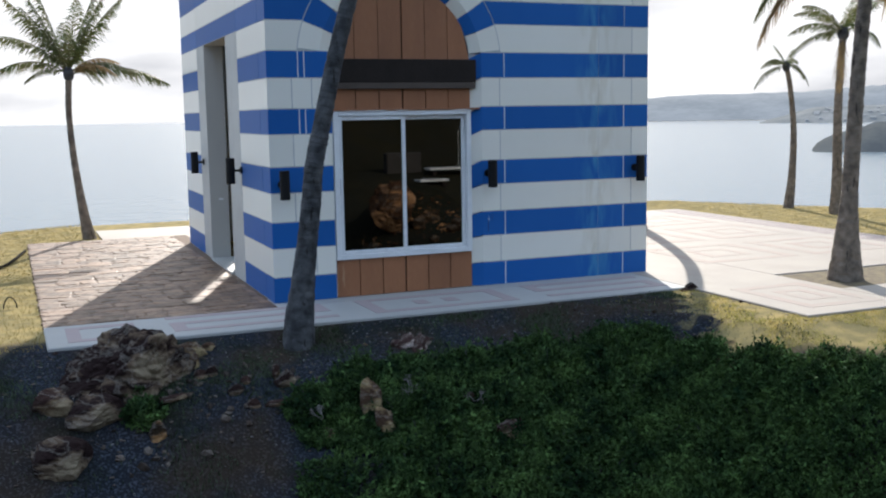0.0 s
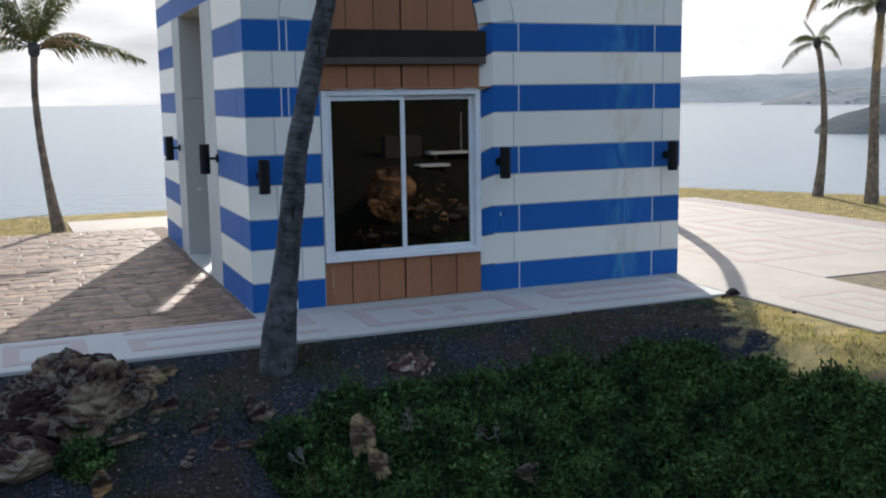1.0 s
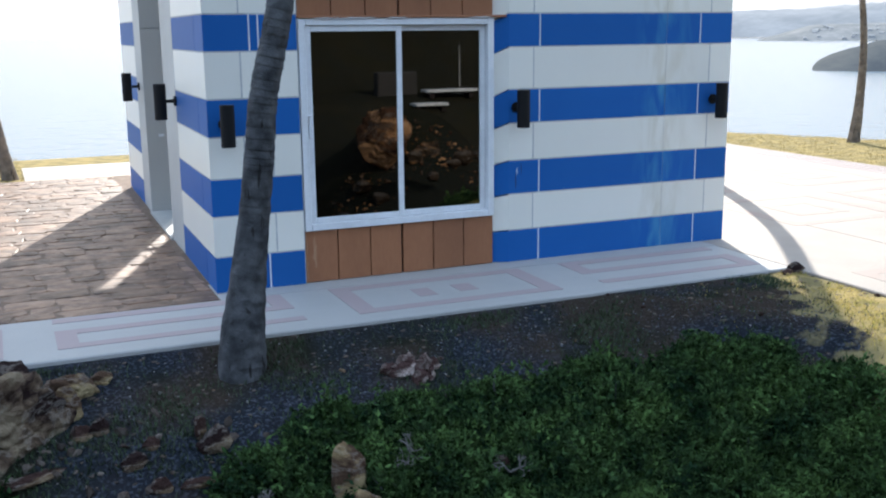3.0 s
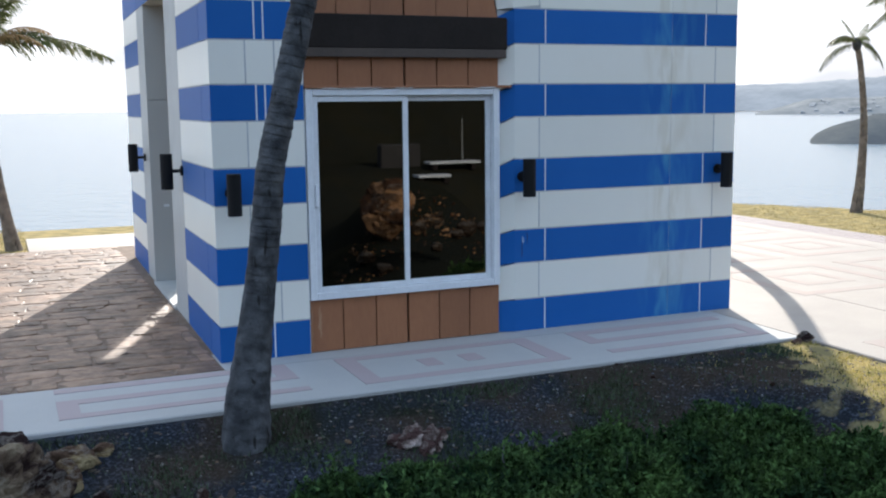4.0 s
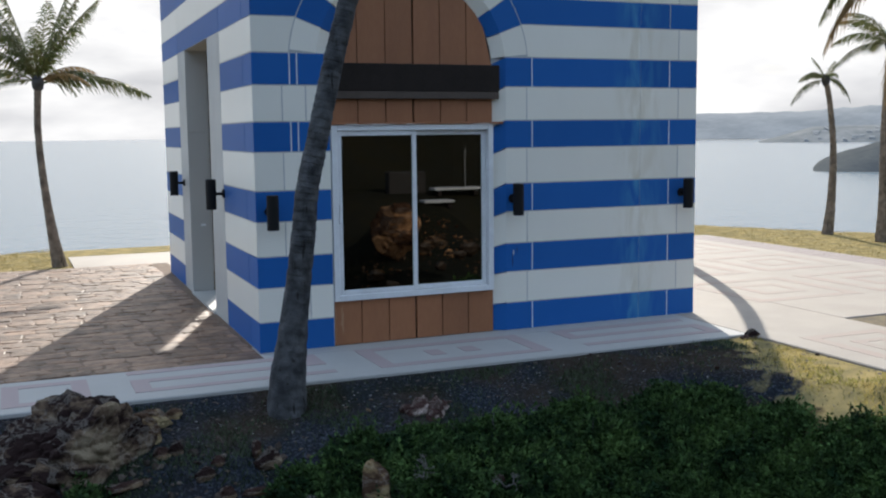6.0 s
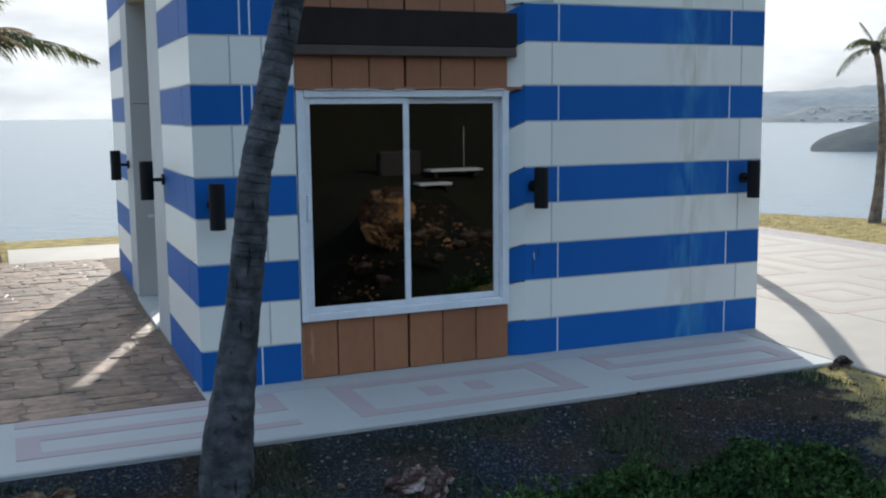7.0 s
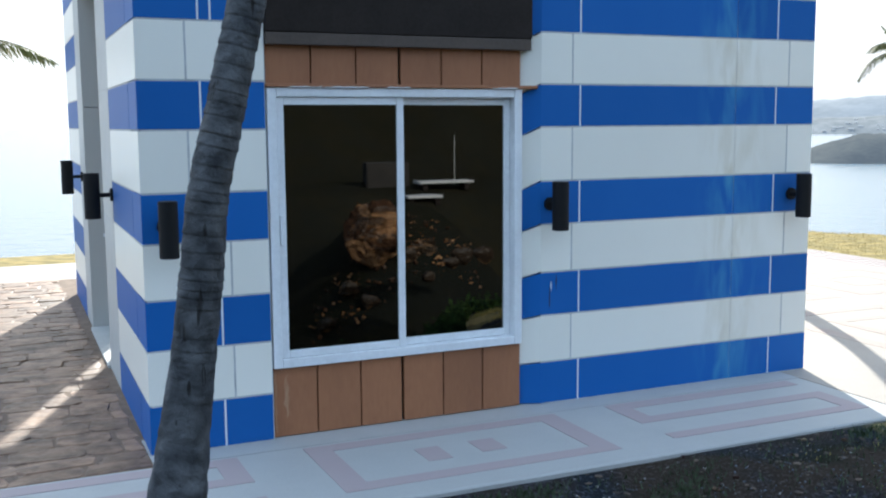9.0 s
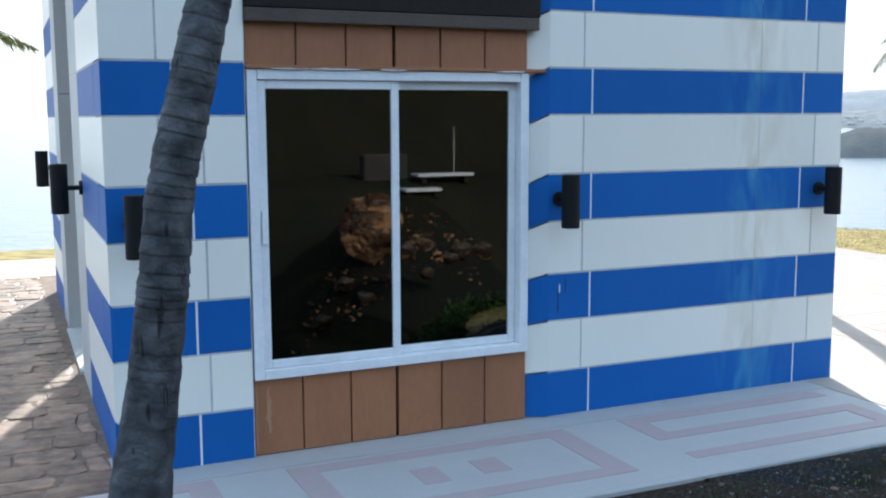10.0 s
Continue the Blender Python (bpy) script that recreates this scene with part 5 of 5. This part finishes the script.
bm = bmesh.new()
tube(bm, [(6.72, -16.3, ground_z(6.72, -16.3) - 0.1), (6.72, -16.3, 0.9), (6.72, -16.3, 1.62)], [0.012, 0.011, 0.010], 8)
tagged(part("pole", bm, M_TRIM), "thin white pole beside the benches", "pole")
bm = bmesh.new()
box(bm, 4.45, -16.6, ground_z(5.0, -16.4) - 0.2, 5.55, -16.3, 1.02, 0.03)
tagged(part("stone_wall", bm, material("grey_stone_wall", (0.042, 0.038, 0.034), 0.9, 0.3, 3, 40, 0.3)), "low grey stone wall on the opposite slope", "wall")


def woods():
    """A belt of dark trees along the top of the opposite slope: uneven heaps of broad leaves."""
    rng = np.random.default_rng(77)
    verts, faces = [], []
    for _ in range(46):
        cx, cy, r = rng.uniform(-16, 26), rng.uniform(-27, -21), rng.uniform(0.9, 1.9)
        cz = ground_z(cx, cy) + r * 0.5
        c = rng.normal(size=(260, 3))
        c = c / np.linalg.norm(c, axis=1, keepdims=True) * r * rng.uniform(0.6, 1.05, (260, 1)) + (cx, cy, cz)
        u, w = rng.normal(size=(260, 3)) * 0.16, rng.normal(size=(260, 3)) * 0.12
        k = len(verts)
        verts += np.stack([c - u, c + w, c + u, c - w], axis=1).reshape(-1, 3).tolist()
        faces += [(k + 4 * i, k + 4 * i + 1, k + 4 * i + 2, k + 4 * i + 3) for i in range(260)]
    tagged(pieces("woods", verts, faces, M_LEAF), "belt of dark green trees along the opposite slope", "trees", kind="stuff")


woods()


def dead_branch(x, y, seed, size):
    rng = random.Random(seed)
    b = bmesh.new()

    def grow(p, d, ln, r, depth):
        q = p + d * ln
        tube(b, [p, (p + q) / 2 + Vector((rng.gauss(0, 1), rng.gauss(0, 1), rng.gauss(0, 1))) * ln * 0.06, q], [r, r * 0.8, r * 0.6], 5)
        if depth:
            for _ in range(3):
                e = (d + Vector((rng.gauss(0, 0.6), rng.gauss(0, 0.6), rng.gauss(0, 0.45)))).normalized()
                grow(q, e, ln * rng.uniform(0.55, 0.8), r * 0.6, depth - 1)

    for _ in range(3):
        grow(Vector((0, 0, 0)), Vector((rng.gauss(0, 0.8), rng.gauss(0, 0.4), 0.7)).normalized(), size, 0.008, 3)
    ob = part("dead_branch", b, material("dead_wood", (0.17, 0.16, 0.15), 0.85, 0.3, 20, 80, 0.2))
    ob.location = (x, y, ground_z(x, y) + 0.12)
    tagged(ob, "bare grey dead branch among the shrubs", "branch", "dead branches")


dead_branch(-2.32, -2.80, 1, 0.085)
dead_branch(-1.75, -2.95, 2, 0.06)
dead_branch(-3.15, -2.9, 3, 0.06)

# thin black tube added to draw the dark line of the lawn's slope edge
bm = bmesh.new()
tube(bm, [(-9.0, 1.4, 0.0), (-7.2, 2.6, 0.01), (-6.04, 3.62, 0.0), (-5.55, 5.0, 0.01), (-5.30, 6.6, 0.0)], [0.022] * 5, 8)
tagged(part("lawn_edge_line", bm, material("edge_line_black", (0.02, 0.018, 0.016), 0.95, 0.2, 8, 60, 0.05, spec=0.05)), "dark line of the lawn's slope edge, drawn as a thin black tube", "pipe")
bm = bmesh.new()
tube(bm, [(-5.55 + 0.07 * math.cos(radians(a)), 1.30, -0.03 + 0.13 * math.sin(radians(a))) for a in range(0, 181, 20)], [0.008] * 10, 6)
tagged(part("wire_hoop", bm, M_LAMP), "small dark wire hoop standing in the lawn", "hoop")

# ---- flagstones, last ----
rng = random.Random(4)
y = -0.19
stones = []
while y < 7.5:
    h = rng.uniform(0.15, 0.27)
    x = -5.25
    while x < -2.86:
        w = min(rng.uniform(0.18, 0.46), -2.85 - x)
        if w > 0.06:
            stones.append((x, y, x + w, min(y + h, 7.59)))
        x += w
    y += h
for k, (x0, y0, x1, y1) in enumerate(stones):
    b = bmesh.new()
    t = rng.uniform(-0.004, 0.004)
    g = 0.0015
    w, h = x1 - x0, y1 - y0
    cut = [rng.uniform(0.06, 0.30) * min(w, h) for _ in range(8)]
    lo = [(x0 + cut[0], y0), (x1 - cut[1], y0), (x1, y0 + cut[2]), (x1, y1 - cut[3]), (x1 - cut[4], y1), (x0 + cut[5], y1), (x0, y1 - cut[6]), (x0, y0 + cut[7])]
    cx, cy = (x0 + x1) / 2, (y0 + y1) / 2
    lo = [(px + (cx - px) * g / w + rng.uniform(-0.02, 0.02), py + (cy - py) * g / h + rng.uniform(-0.014, 0.014)) for px, py in lo]
    lean = (rng.gauss(0, 0.007), rng.gauss(0, 0.009))
    bottom = [b.verts.new((px, py, -0.05)) for px, py in lo]
    upper = [b.verts.new((px, py, -0.004 + t)) for px, py in lo]
    crown = [b.verts.new((px + (cx - px) * 0.05, py + (cy - py) * 0.05, t + 0.001 + (px - cx) * lean[0] + (py - cy) * lean[1] + rng.uniform(-0.002, 0.002))) for px, py in lo]
    for lower, higher in ((bottom, upper), (upper, crown)):
        for i in range(8):
            b.faces.new((lower[i], lower[(i + 1) % 8], higher[(i + 1) % 8], higher[i]))
    mid = b.verts.new((cx, cy, t + 0.003 + rng.uniform(-0.002, 0.003)))
    for i in range(8):
        b.faces.new((crown[i], crown[(i + 1) % 8], mid))
    part("flagstone", b, M_STONE, flags)
